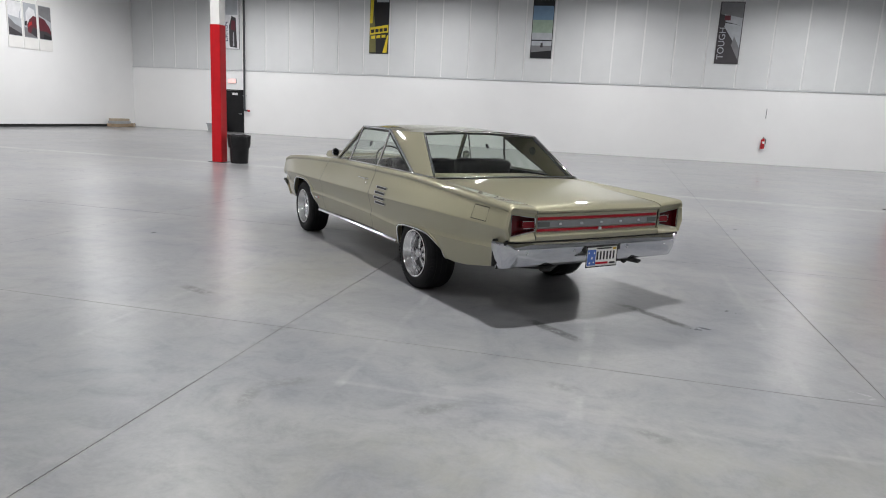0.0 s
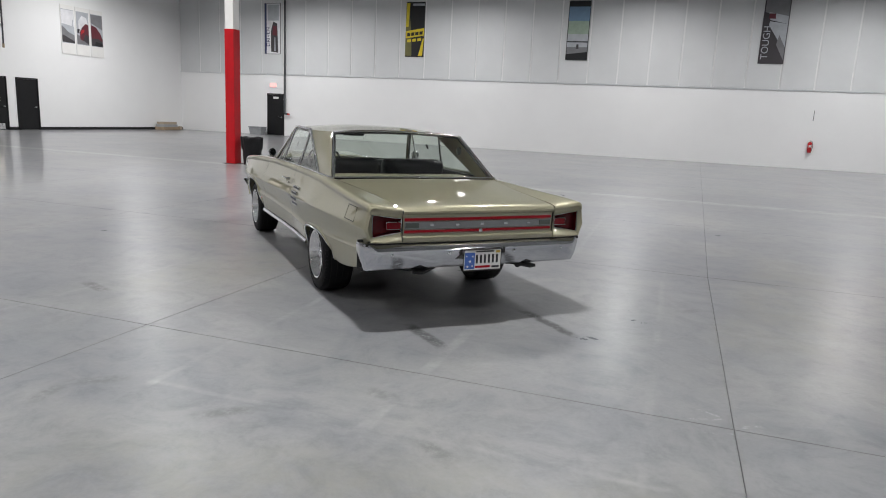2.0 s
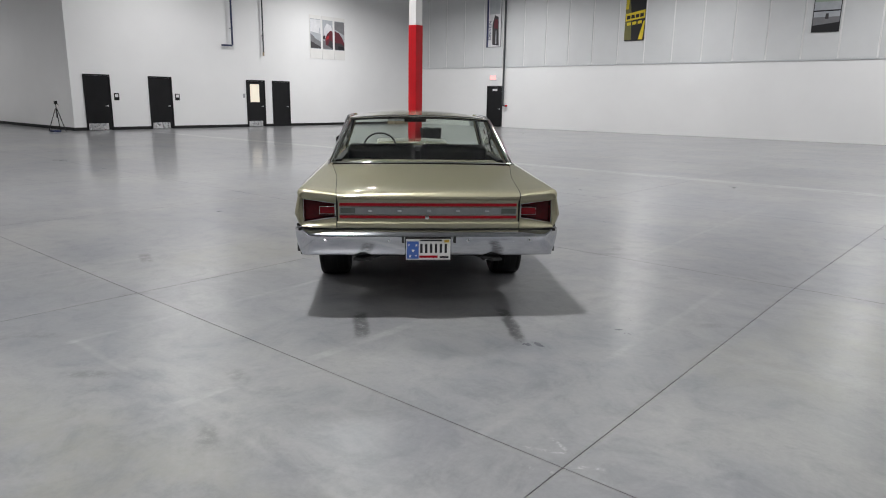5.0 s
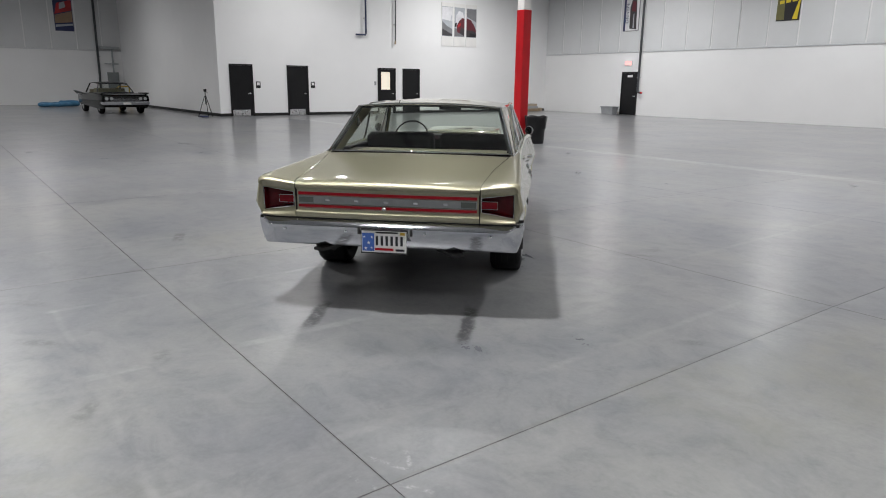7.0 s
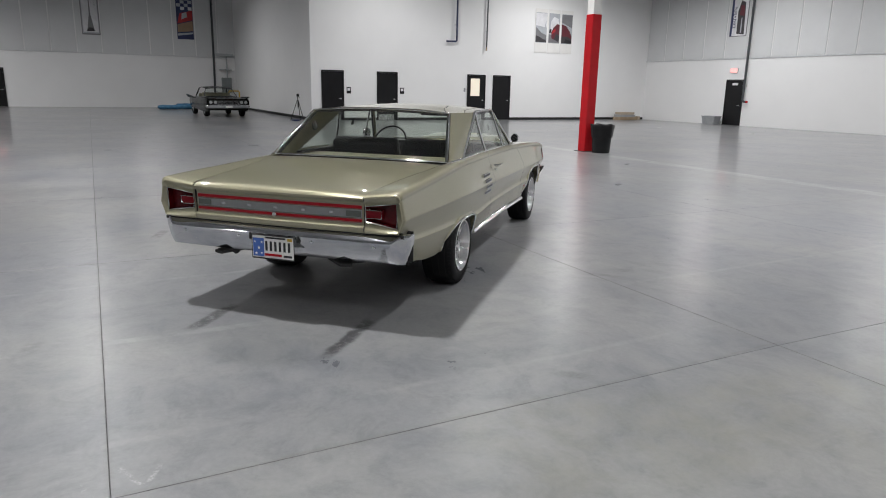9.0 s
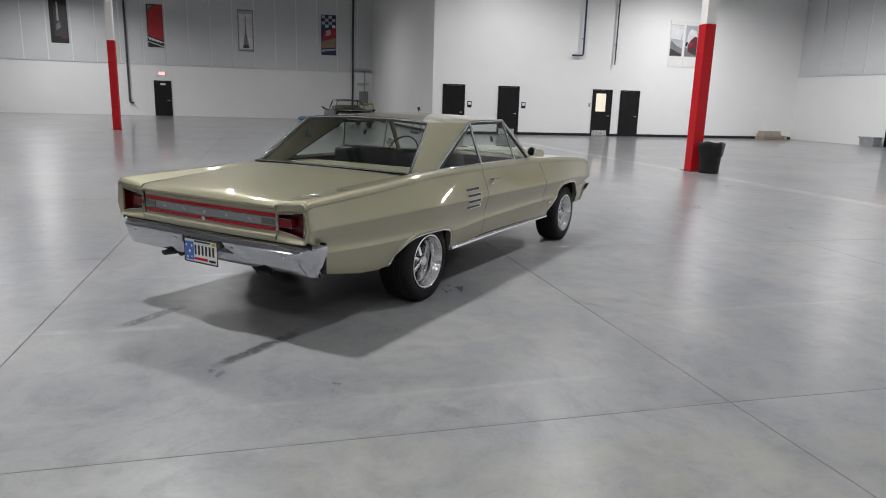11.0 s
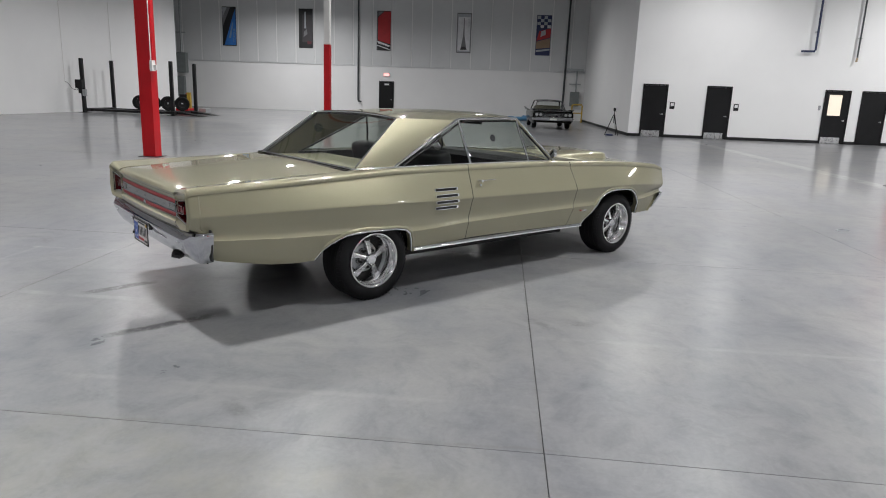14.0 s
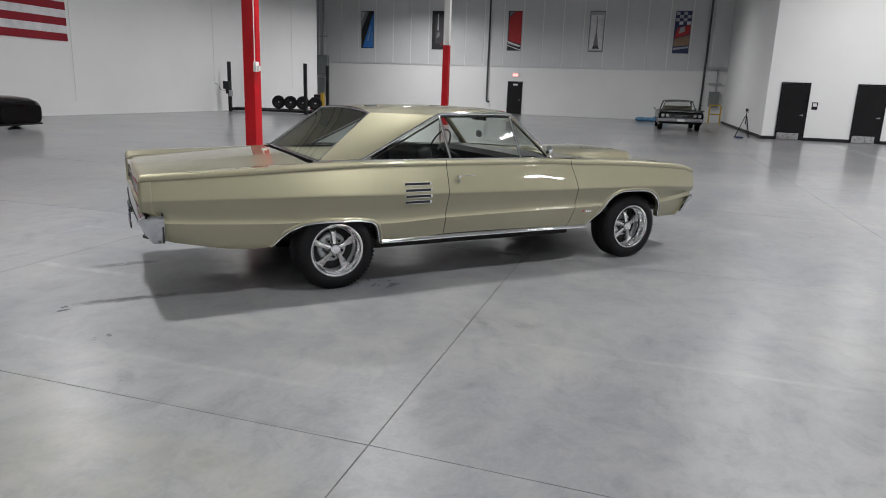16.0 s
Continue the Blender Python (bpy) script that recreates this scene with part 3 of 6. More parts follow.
# ---------------------------------------------------------------- roof lamps
def high_bay(x, y):
    inner = -12 < x < 12 and 0 < y < 25    # narrow beams over the open floor, wide ones along the walls
    f = tagged(empty("unseen_bay_lamp", pose(x, y, LAMP_Z)), label="white linear high bay lamp out of view; those off the grid are added", category="lamp", group="high bay lamps")
    part("housing", box((-0.52, -0.21, 0.02), (0.52, 0.21, 0.09), 0.01), WHITE_PAINT, f)
    for sx in (-0.4, 0.4):
        part("hanger", add_tube(bmesh.new(), [(sx, 0, 0.09), (sx, 0, TOP - LAMP_Z)], 0.006, 6), STEEL, f)
    ld = bpy.data.lights.new("lamp_light", "AREA")
    ld.shape, ld.size, ld.size_y = "RECTANGLE", 0.52, 0.30
    # power and spread are set by place to balance walls, floor and shadows
    ld.energy, ld.color, ld.spread = LAMP_POWER * (1.32 if inner and x < 5 and y < 15 else 0.9 if inner else 1.4 if y > 25 else 0.55 if y < 0 and x > -5 else (1.45 if x < -25 else 1.20) if y < 0 else 0.95 if x < -35.5 else 0.72 if x < -25 else 1.35 if x > 12 else 0.9), (0.992, 0.987, 0.992), radians(132 if inner else 164)
    lo = new("lamp_light", ld)
    lo.parent = f
    lo.location = (0, 0, 0.012)
    return f


for lx, ly in LAMPS:
    high_bay(lx, ly)

# ---------------------------------------------------------------- the gold hardtop coupe
# local x runs forward, y to the car's left, z up; origin on the floor near the rear axle
car = tagged(empty("car", pose(-0.93, 6.07, 0, 0, 0, 134.49)), label="gold-beige 1960s hardtop coupe parked on the polished floor", category="car")
ZT = [(-1.234, .912), (-1.23, .920), (-1.22, .927), (-1.18, .931), (-1.08, .935), (-.6, .95), (-.1, .970), (.35, .985), (1.08, .985), (2.1, .980), (2.4, .968), (2.9, .952), (3.4, .925), (3.65, .904), (3.8, .887), (3.87, .864)]
VT = [(-1.234, .852), (-1.23, .858), (-1.22, .862), (-1.13, .863), (-.6, .850), (-.1, .832), (.35, .815), (1.08, .806), (2.1, .806), (2.4, .815), (2.9, .832), (3.5, .838), (3.87, .825)]
ZM = [(-1.234, .758), (-.1, .747), (.5, .735), (1.08, .725), (2.4, .715), (3.1, .715), (3.87, .68)]
VM = [(-1.234, .884), (-1.23, .891), (-1.22, .897), (-1.13, .902), (-.9, .912), (-.4, .926), (.1, .930), (.6, .918), (1.2, .903), (2.0, .906), (2.5, .918), (3.1, .926), (3.6, .905), (3.87, .865)]
ZL = [(-1.234, .600), (-.4, .553), (.1, .54), (.55, .500), (1.1, .516), (2.0, .528), (2.6, .535), (3.4, .54), (3.87, .58)]
ZB = [(-1.234, .48), (-1.1, .468), (-1.03, .447), (-.7, .384), (-.5, .366), (-.36, .372), (.49, .335), (2.54, .335), (3.46, .387), (3.80, .390), (3.87, .42)]
ARCH_R = [(-.36, .372), (-.30, .430), (-.25, .475), (-.19, .505), (-.13, .527), (-.04, .537), (.05, .540), (.31, .532), (.40, .518), (.44, .490), (.465, .43), (.49, .335)]
ARCH_F = [(2.54, .335), (2.61, .395), (2.68, .460), (2.735, .53), (2.785, .587), (2.84, .635), (2.91, .662), (3.05, .668), (3.20, .662), (3.28, .645), (3.35, .610), (3.40, .565), (3.43, .50), (3.457, .387)]
VIN = [(-1.234, .628), (-.6, .672), (-.05, .752), (.05, .762), (.35, .772), (2.15, .772), (2.45, .70), (3.0, .69), (3.87, .69)]
DECK = [(-1.234, .892), (-1.212, .908), (-1.15, .919), (-1.0, .926), (-.5, .955), (-.05, .985), (0.3, .99)]
HOOD = [(2.2, .984), (2.5, .978), (3.0, .957), (3.5, .926), (3.75, .897), (3.84, .873), (3.87, .846)]


def z_bottom(u):
    z = lin(u, ZB)
    if ARCH_R[0][0] <= u <= ARCH_R[-1][0]:
        z = max(z, lin(u, ARCH_R))
    if ARCH_F[0][0] <= u <= ARCH_F[-1][0]:
        z = max(z, lin(u, ARCH_F))
    return z


def z_inner(u):
    return lin(u, DECK) - 0.010 if u < 0.0 else (lin(u, HOOD) - 0.008 if u > 2.4 else lin(u, ZT) + 0.003)


def side_section(u):
    """(v, z) from the inner top edge over the shoulder and the creases to the turned-in bottom edge."""
    vt, zt, vm, zm, zl, zb = soft(u, VT), soft(u, ZT), soft(u, VM), soft(u, ZM), soft(u, ZL), z_bottom(u)
    # a rolled rail along the shoulder stands proud of the side, and so does the cap at the tail
    p = 0.004 + 0.006 * min(1.0, max(0.0, (0.45 - u) / 0.35))
    vu, zu = vt + 0.022 - p, zt - 0.053
    cap = 0.007 * min(1.0, max(0.0, (-1.16 - u) / 0.010))
    rows = [(lin(u, VIN), z_inner(u)), (vt - 0.05, (z_inner(u) + zt * 3) / 4 + 0.002), (vt - 0.016, zt + 0.001), (vt + 0.000, zt - 0.002), (vt + 0.012, zt - 0.009), (vt + 0.019, zt - 0.020), (vt + 0.022, zt - 0.032), (vt + 0.020, zt - 0.042),
            (vt + 0.020 - p * 0.8, zt - 0.047)]
    rows += [(vu + cap, zu)]
    for k in (0.05, 0.25, 0.5, 0.75, 0.93, 0.985):
        rows.append((vu + cap + (vm - vu) * (k + 0.02 * math.sin(math.pi * k)), zu + (zm - zu) * k))
    rows += [(vm + cap, zm - 0.004), (vm + cap - 0.004, zm - 0.014), (vm + cap - 0.010, zm - 0.030), (vm + cap - 0.028, zl + (zm - zl) * 0.5), (vm + cap - 0.044, zl + 0.040), (vm + cap - 0.041, zl + 0.020), (vm + cap - 0.031, zl + 0.002), (vm - 0.034, zl - 0.012),
             (vm - 0.045, zl - 0.05), (vm - 0.060, min(zl - 0.10, zb + 0.05) if zb < zl - 0.1 else zl - 0.1), (vm - 0.080, zb)]
    out = []
    for v, z in rows:
        out.append((v, max(z, zb)))
    v, z = out[-1]
    # where the opening cuts the panel, the lip sits on the panel above it
    for (v0, z0), (v1, z1) in zip(rows, rows[1:]):
        if z0 > zb >= z1:
            v = v0 + (v1 - v0) * (z0 - zb) / max(1e-6, z0 - z1)
            out = [(a, b) if b > zb + 1e-6 else (v, zb) for a, b in out]
            break
    out.append((out[-1][0] - 0.045, out[-1][1] + 0.004))
    return out

def side_v(u, z):
    sec = side_section(u)
    return float(np.interp(-z, [-q[1] for q in sec[3:-1]], [q[0] for q in sec[3:-1]]))


def side_panel(s, e0, e1, n):
    """A body side from edge e0 to edge e1, each a list of (z, u); s is +1 for the car's left."""
    cuts = [p[0] for p in ARCH_R + ARCH_F]
    u0, u1 = lin(0.7, e0), lin(0.7, e1)
    st = sorted({round(u0 + (u1 - u0) * i / n, 4) for i in range(n + 1)} | {c for c in cuts + [-1.23, -1.225, -1.218, -1.208, -1.192, -1.17, -1.165, -1.16, -1.152, -1.12] if u0 < c < u1})
    bm = bmesh.new()
    rows = []
    for u in st:
        k0, k1 = max(0.0, 1 - (u - u0) / 0.16), max(0.0, 1 - (u1 - u) / 0.16)
        rows.append([(u + (lin(z, e0) - u0) * k0 + (lin(z, e1) - u1) * k1, s * v, z) for v, z in side_section(u)])
    add_grid(bm, rows)
    return bm


TAIL_E = [(.4, -1.118), (.60, -1.122), (.650, -1.135), (.664, -1.222), (.70, -1.234), (.93, -1.234)]
DOOR_R = [(.33, 1.056), (.376, 1.058), (.6, 1.068), (.826, 1.077), (.985, 1.077)]
DOOR_F = [(.33, 2.31), (.362, 2.33), (.43, 2.365), (.526, 2.391), (.65, 2.392), (.785, 2.380), (.94, 2.346)]
NOSE_E = [(.39, 3.76), (.5, 3.84), (.6, 3.892), (.7, 3.892), (.80, 3.885), (.86, 3.865), (.90, 3.845), (.93, 3.82)]


def off(e, d):
    return [(z, u + d) for z, u in e]


SIDES = ((1, "left"), (-1, "right"))
for s, _ in SIDES:
    qp = part("quarter_panel", side_panel(s, TAIL_E, off(DOOR_R, -0.003), 46), PAINT, car, smooth=32)
    dr = part("car_door", side_panel(s, off(DOOR_R, 0.003), off(DOOR_F, -0.003), 26), PAINT, car, smooth=32)
    ff = part("front_fender", side_panel(s, off(DOOR_F, 0.003), NOSE_E, 34), PAINT, car, smooth=32)
    # shade of the panel gaps, put in as dark strips behind them
    for e in (DOOR_R, DOOR_F):
        bm = bmesh.new()
        pts = [(lin(z, e), z) for z in np.linspace(0.36, 0.955, 31)]
        rows = []
        for u, z in pts:
            sec = side_section(u)
            v = float(np.interp(-z, [-q[1] for q in sec[3:-1]], [q[0] for q in sec[3:-1]])) - 0.010
            rows.append([(u - 0.012, s * v, z), (u + 0.012, s * v, z)])
        add_grid(bm, rows)
        part("door_seal", bm, GAP, dr)
    # bright lips round the wheel openings
    for arch in (ARCH_R, ARCH_F):
        rows = []
        for u, z in arch:
            sec = side_section(u)
            v = sec[-2][0]
            rows.append((u, s * (v + 0.003), z + 0.004))
        bm = add_tube(bmesh.new(), rows, 0.009, 8)
        c0 = (arch[0][0] + arch[-1][0]) / 2
        flare = []
        for u, z in arch:
            d = Vector((u - c0, z - .33)).normalized() * 0.020
            flare.append((u + d.x, s * (side_v(u, min(z + d.y, .70)) - 0.006), z + d.y))
        part("arch_flare", add_tube(bmesh.new(), flare, 0.016, 8), PAINT, qp if arch is ARCH_R else ff, "rolled body-coloured arch edge", 60)
        part("arch_trim", bm, CHROME, qp if arch is ARCH_R else ff, "bright wheel arch lip", 50)
    # sill moulding
    bm = bmesh.new()
    rows = []
    for u in np.linspace(0.495, 2.535, 24):
        v = lin(u, VM) - 0.050
        rows.append([(u, s * (v - 0.010), .369), (u, s * (v - 0.004), .367), (u, s * (v + 0.006), .352), (u, s * (v + 0.007), .340), (u, s * (v - 0.03), .333)])
    add_grid(bm, rows)
    part("sill_moulding", bm, CHROME, car, "bright sill moulding", 40)
    # belt moulding along the windows
    pts = [(u, s * (lin(u, VT) - 0.016), lin(u, ZT) + 0.006) for u in np.linspace(.36, 2.10, 22)]
    part("belt_moulding", add_tube(bmesh.new(), pts, 0.006, 6), CHROME, car, "bright belt moulding", 60)
    # dummy vents: four bars
    for k in range(4):
        z = .808 - .048 * k
        u0, u1 = .672, .915
        bm = bmesh.new()
        rows = []
        for u in np.linspace(u0, u1, 8):
            sec = side_section(u)
            v = float(np.interp(-z, [-q[1] for q in sec[3:-1]], [q[0] for q in sec[3:-1]]))
            h = 0.0150 * (1.0 if u0 + 0.01 < u < u1 - 0.01 else 0.7)
            rows.append([(u, s * (v - 0.004), z + h), (u, s * (v + 0.012), z + h * 0.9), (u, s * (v + 0.013), z - h * 0.9), (u, s * (v - 0.004), z - h)])
        add_grid(bm, rows, True)
        add_fan(bm, rows[0])
        add_fan(bm, rows[-1])
        part("vent_bar", bm, CHROME, qp, "bright dummy vent bar", 40)
        bm = bmesh.new()
        rows = []
        for u in np.linspace(u0 + 0.006, u1 - 0.018, 6):
            v = side_v(u, z)
            rows.append([(u, s * (v + 0.010), z + 0.0095), (u, s * (v + 0.0138), z + 0.0088), (u, s * (v + 0.0148), z - 0.0092), (u, s * (v + 0.010), z - 0.0100)])
        add_grid(bm, rows)
        part("bar_insert", bm, BLACK_PLASTIC, qp, "dark insert of a vent bar")
    # door handle with its button
    bm = bmesh.new()
    hv = 0.868
    add_tube(bm, [(1.15, s * hv, .858), (1.16, s * (hv + 0.03), .860), (1.22, s * (hv + 0.038), .862), (1.31, s * (hv + 0.034), .864), (1.335, s * hv, .864)], 0.0065, 8, flat=0.7)
    add_cyl(bm, (1.165, s * hv, .855), (1.165, s * (hv + 0.040), .857), 0.012, 14)
    part("door_handle", bm, CHROME, dr, "chrome door handle", 40)
    bm = add_cyl(bmesh.new(), (1.168, s * (hv - 0.005), .815), (1.168, s * (hv + 0.020), .820), 0.009, 12)
    part("door_lock", bm, CHROME, dr, "", 40)
    # badge on the fender, as plain shapes
    bm = add_box(bmesh.new(), (2.47, s * .898 - 0.004, .496), (2.486, s * .898 + 0.004, .510), 0.002)
    part("badge_mark", bm, RED_STRIPE, ff)
    bm = bmesh.new()
    for k in range(3):
        add_box(bm, (2.50 + k * 0.022, s * .899 - 0.004, .490), (2.516 + k * 0.022, s * .899 + 0.004, .508), 0.002)
    part("badge_script", bm, CHROME, ff)
    # wing mirror
    bm = bmesh.new()
    m = Matrix.Translation((2.07, s * .855, 1.055)) @ Euler((0, radians(-90), radians(20 * s))).to_matrix().to_4x4()
    add_lathe(bm, [(0.042, -0.008), (0.047, 0.0), (0.045, 0.008), (0.037, 0.022), (0.021, 0.032), (0.004, 0.036)], m @ Matrix.Rotation(math.pi, 4, "X"), 24)
    add_tube(bm, [(2.09, s * .80, .985), (2.085, s * .83, 1.01), (2.08, s * .855, 1.05)], 0.010, 8)
    mir = part("wing_mirror", bm, CHROME, car, "round chrome wing mirror", 40)
    bm = add_lathe(bmesh.new(), [(0.040, 0.0), (0.040, 0.002)], Matrix.Translation((2.058, s * (.855 - .004), 1.055)) @ Euler((0, radians(-90), radians(20 * s))).to_matrix().to_4x4(), 24)
    part("mirror_glass", bm, MIRROR, mir, "mirror glass")

# fuel flap, on the left: only its outline, drawn as a dark shaded gap
bm = bmesh.new()
fl = [(-.99, .775), (-.80, .775), (-.80, .875), (-.99, .875)]

add_tube(bm, [(u, side_v(u, z) + 0.0005, z) for u, z in fl], 0.0028, 6, closed=True)
part("fuel_flap_gap", bm, GAP, car)

# trunk lid: deck, rolled edge, recessed panel, lower lip
prof = [(-.062, .984), (-.2, .975), (-.4, .962), (-.6, .949), (-.8, .937), (-1.0, .925), (-1.10, .919), (-1.172, .913), (-1.207, .905), (-1.224, .893), (-1.233, .876), (-1.231, .862), (-1.222, .854),
        (-1.208, .850), (-1.206, .702), (-1.22, .699), (-1.23, .692), (-1.228, .670), (-1.218, .655), (-1.192, .652)]
rows = []
for u, z in prof:
    w = lin(max(u, -1.232), VIN) - 0.004 if z > .9 else .622
    rows.append([(u - 0.012 * (1 - (v / w) ** 2) * (1 if z < .91 else 0), v, z - (0.010 * (v / w) ** 2 if z > .88 else 0) + (0.0)) for v in np.linspace(-w, w, 25)])
bm = bmesh.new()
add_grid(bm, rows)
trunk = part("trunk_lid", bm, PAINT, car, smooth=30)
# dark strips under the lid's edges for the shade in its gaps
bm = bmesh.new()
for s in (1, -1):
    rows = [[(u, s * (lin(u, VIN) - 0.007), lin(u, DECK) - 0.018), (u, s * (lin(u, VIN) + 0.004), lin(u, DECK) - 0.018)] for u in np.linspace(-1.222, -.06, 16)]
    add_grid(bm, rows)
    add_grid(bm, [[(-1.208, s * .617, z), (-1.208, s * .634, z)] for z in np.linspace(.65, .88, 6)])
part("lid_gap_shade", bm, GAP, trunk)


def tail_x(v, d=0.0):
    return -1.208 - 0.012 * (1 - (v / .622) ** 2) - d


def tail_strip(name, z0, z1, d, material, v0=-.606, v1=.606, label=""):
    bm = bmesh.new()
    rows = []
    for v in np.linspace(v0, v1, 22):
        rows.append([(tail_x(v, -0.004), v, z0), (tail_x(v, d), v, z0 + 0.002), (tail_x(v, d), v, z1 - 0.002), (tail_x(v, -0.004), v, z1)])
    add_grid(bm, rows)
    add_fan(bm, rows[0])
    add_fan(bm, rows[-1])
    return part(name, bm, material, trunk, label, 30)


tail_strip("upper_red_band", .806, .828, 0.006, RED_STRIPE, label="red enamel band")
tail_strip("lower_red_band", .722, .742, 0.006, RED_STRIPE, label="red enamel band")
tail_strip("silver_panel", .748, .800, 0.004, SILVER_TRIM, label="silver ribbed trim panel")
for z in (.832, .803, .745, .718):
    tail_strip("bright_edge", z - 0.002, z + 0.003, 0.009, CHROME)
for s in (1, -1):
    tail_strip("reversing_lamp", .754, .794, 0.008, DARK_LENS, *sorted((s * .50, s * .60)), label="smoked reversing lamp")
for k in range(5):
    v = .40 - .2 * k
    tail_strip("letter_block", .767, .783, 0.008, CHROME, v - 0.014, v + 0.014)
bm = add_lathe(bmesh.new(), [(0.0165, -0.004), (0.016, 0.006), (0.012, 0.011), (0.006, 0.013)], Matrix.Translation((-1.223, .012, .730)) @ Euler((0, radians(-90), 0)).to_matrix().to_4x4(), 20)
part("trunk_lock", bm, CHROME, trunk, "round chrome lock", 40)

# rear corners with the lamps
for s in (1, -1):
    outer = [(v, z) for v, z in side_section(-1.2335) if z > .67] + [(side_v(-1.232, .665), .665), (.76, .656), (.628, .653), (.628, .76)]

    def lamp_edge(q):
        """Top and bottom of the lamp opening, which narrows towards the middle of the car."""
        return .826 + (q - .634) * .135, .730 - (q - .634) * .145

    def inset(v, z, d):
        """The point of the lamp opening nearest to a point of the corner's outline."""
        q = min(max(v, .634 + d), .846 - d)
        top, low = lamp_edge(q)
        return (q, min(max(z, low + d * .9), top - d * .9))

    inner, deep = [inset(v, z, 0.0) for v, z in outer], [inset(v, z, 0.010) for v, z in outer]

    def ring(pts, u=None):
        """The points at depth u; towards the middle of the car they lie as deep as the panel of the lid."""
        out = []
        for v, z in pts:
            w = lin(z, TAIL_E) if u is None else u
            out.append((max(w, -1.209 if .69 < z < .855 else -1.228) if v < .640 else w, s * v, z))
        return out

    bm = bmesh.new()
    steps = [(0.0, None), (.05, -1.2385), (.12, -1.2415), (.22, -1.2415), (.32, -1.236), (.45, -1.226), (.75, -1.218), (1.0, -1.214)]
    add_grid(bm, [ring([(a + (c - a) * k, b + (d - b) * k) for (a, b), (c, d) in zip(outer, inner)], u) for k, u in steps] + [ring(inner, -1.18)], True)
    tl = part("tail_lamp", bm, PAINT, car, "body-coloured surround of a red tail lamp", 50)
    rim = [(q, lamp_edge(q)[k]) for q, k in ((.634, 0), (.70, 0), (.77, 0), (.846, 0), (.846, 1), (.77, 1), (.70, 1), (.634, 1))]
    part("bezel", add_tube(bmesh.new(), [(-1.22, s * v, z) for v, z in rim], 0.0060, 6, closed=True), CHROME, tl, "bright bezel", 60)
    bm = bmesh.new()
    add_grid(bm, [ring(inner, -1.212), ring(deep, -1.177)], True)
    add_fan(bm, [(-1.178, s * v, z) for v, z in ((.644, lamp_edge(.644)[0] - .008), (.836, lamp_edge(.836)[0] - .008), (.836, lamp_edge(.836)[1] + .008), (.644, lamp_edge(.644)[1] + .008))])
    part("lens", bm, LENS, tl, "deep red faceted lens", 20)
    bm = bmesh.new()
    rect = [(.634, .803), (.740, .803), (.740, .752), (.634, .752)]
    add_tube(bm, [(-1.216, s * v, z) for v, z in rect], 0.0035, 6, closed=True)
    part("lens_frame", bm, CHROME, tl, "bright inner frame", 60)
    bm = add_prism(bmesh.new(), [(-1.21, s * v, z) for v, z in rect], (0.03, 0, 0))
    part("brake_lens", bm, LENS_BRIGHT, tl, "bright red inner lens")

# valance under the lid, strip, bumper
bm = bmesh.new()
rows = []
for v in np.linspace(-.885, .885, 30):
    c = 0.012 * (1 - (v / .885) ** 2)
    rows.append([(-1.198 - c, v, .657), (-1.206 - c, v, .652), (-1.208 - c, v, .636), (-1.182 - c, v, .628), (-1.12, v, .45)])
add_grid(bm, rows)
# black here stands for the shade in the gap above the bumper
part("rear_valance", bm, UNDER, car, "valance behind the bumper, blackened as the shade of the gap", 30)


SHELF = [(-.035, .650), (-.012, .653), (.012, .640), (.034, .618), (.042, .611), (.046, .603), (.044, .594), (.036, .572), (.014, .520), (-.022, .468), (-.032, .457), (-.050, .455)]
WRAP = [(-.035, .652), (-.022, .657), (-.006, .657), (.003, .654), (.007, .648), (.009, .640), (.009, .625), (.006, .590), (-.006, .525), (-.026, .468), (-.034, .457), (-.050, .455)]


def bumper(face, half, radius, wrap, sgn, bow, middle, end, fade):
    """A bumper bar with rounded corners: face plane, half width, corner radius, length of the wrapped ends; sections (outward, z) in the middle and at the ends."""
    path = []
    for v in np.linspace(0, half - radius, 22):
        path.append((face - sgn * bow * (v / half) ** 2, v, 0.0))
    for a in np.linspace(0, math.pi / 2, 9)[1:]:
        path.append((face - sgn * bow - sgn * radius * (1 - math.cos(a)), half - radius + radius * math.sin(a), a))
    path += [(path[-1][0] - sgn * wrap * k, half, math.pi / 2) for k in (.5, 1)]
    path = [(u, -v, -a) for u, v, a in path[:0:-1]] + path
    rows = []
    for u, v, a in path:
        k = min(1.0, max(0.0, (abs(v) - fade) / (half - radius * .6 - fade)))
        k = k * k * (3 - 2 * k)
        rows.append([(u + sgn * math.cos(a) * (o + (q - o) * k), v + math.sin(a) * (o + (q - o) * k), z + (w - z) * k) for (o, z), (q, w) in zip(middle, end)])
    bm = bmesh.new()
    add_grid(bm, rows)
    return bm


rb = part("rear_bumper", bumper(-1.217, .905, .055, .050, -1, .018, SHELF, WRAP, .80), BUMPER, car, "chrome rear bumper", 28)
for s in (1, -1):
    # a dark block stands for the shade in the gap
    part("bumper_gap_shade", box((-1.108, min(s * .80, s * .909), .470), (-1.098, max(s * .80, s * .909), .668), .002), UNDER, rb, "dark block for the shade between bumper and body")
for v in (-.70, -.27, .27, .70):
    u = -1.217 + 0.02 * (v / .88) ** 2 - 0.036
    bm = add_lathe(bmesh.new(), [(0.011, 0), (0.010, 0.006), (0.004, 0.010)], Matrix.Translation((u, v, .573)) @ Euler((0, radians(-90), 0)).to_matrix().to_4x4(), 14)
    part("bumper_bolt", bm, CHROME, rb, "", 40)
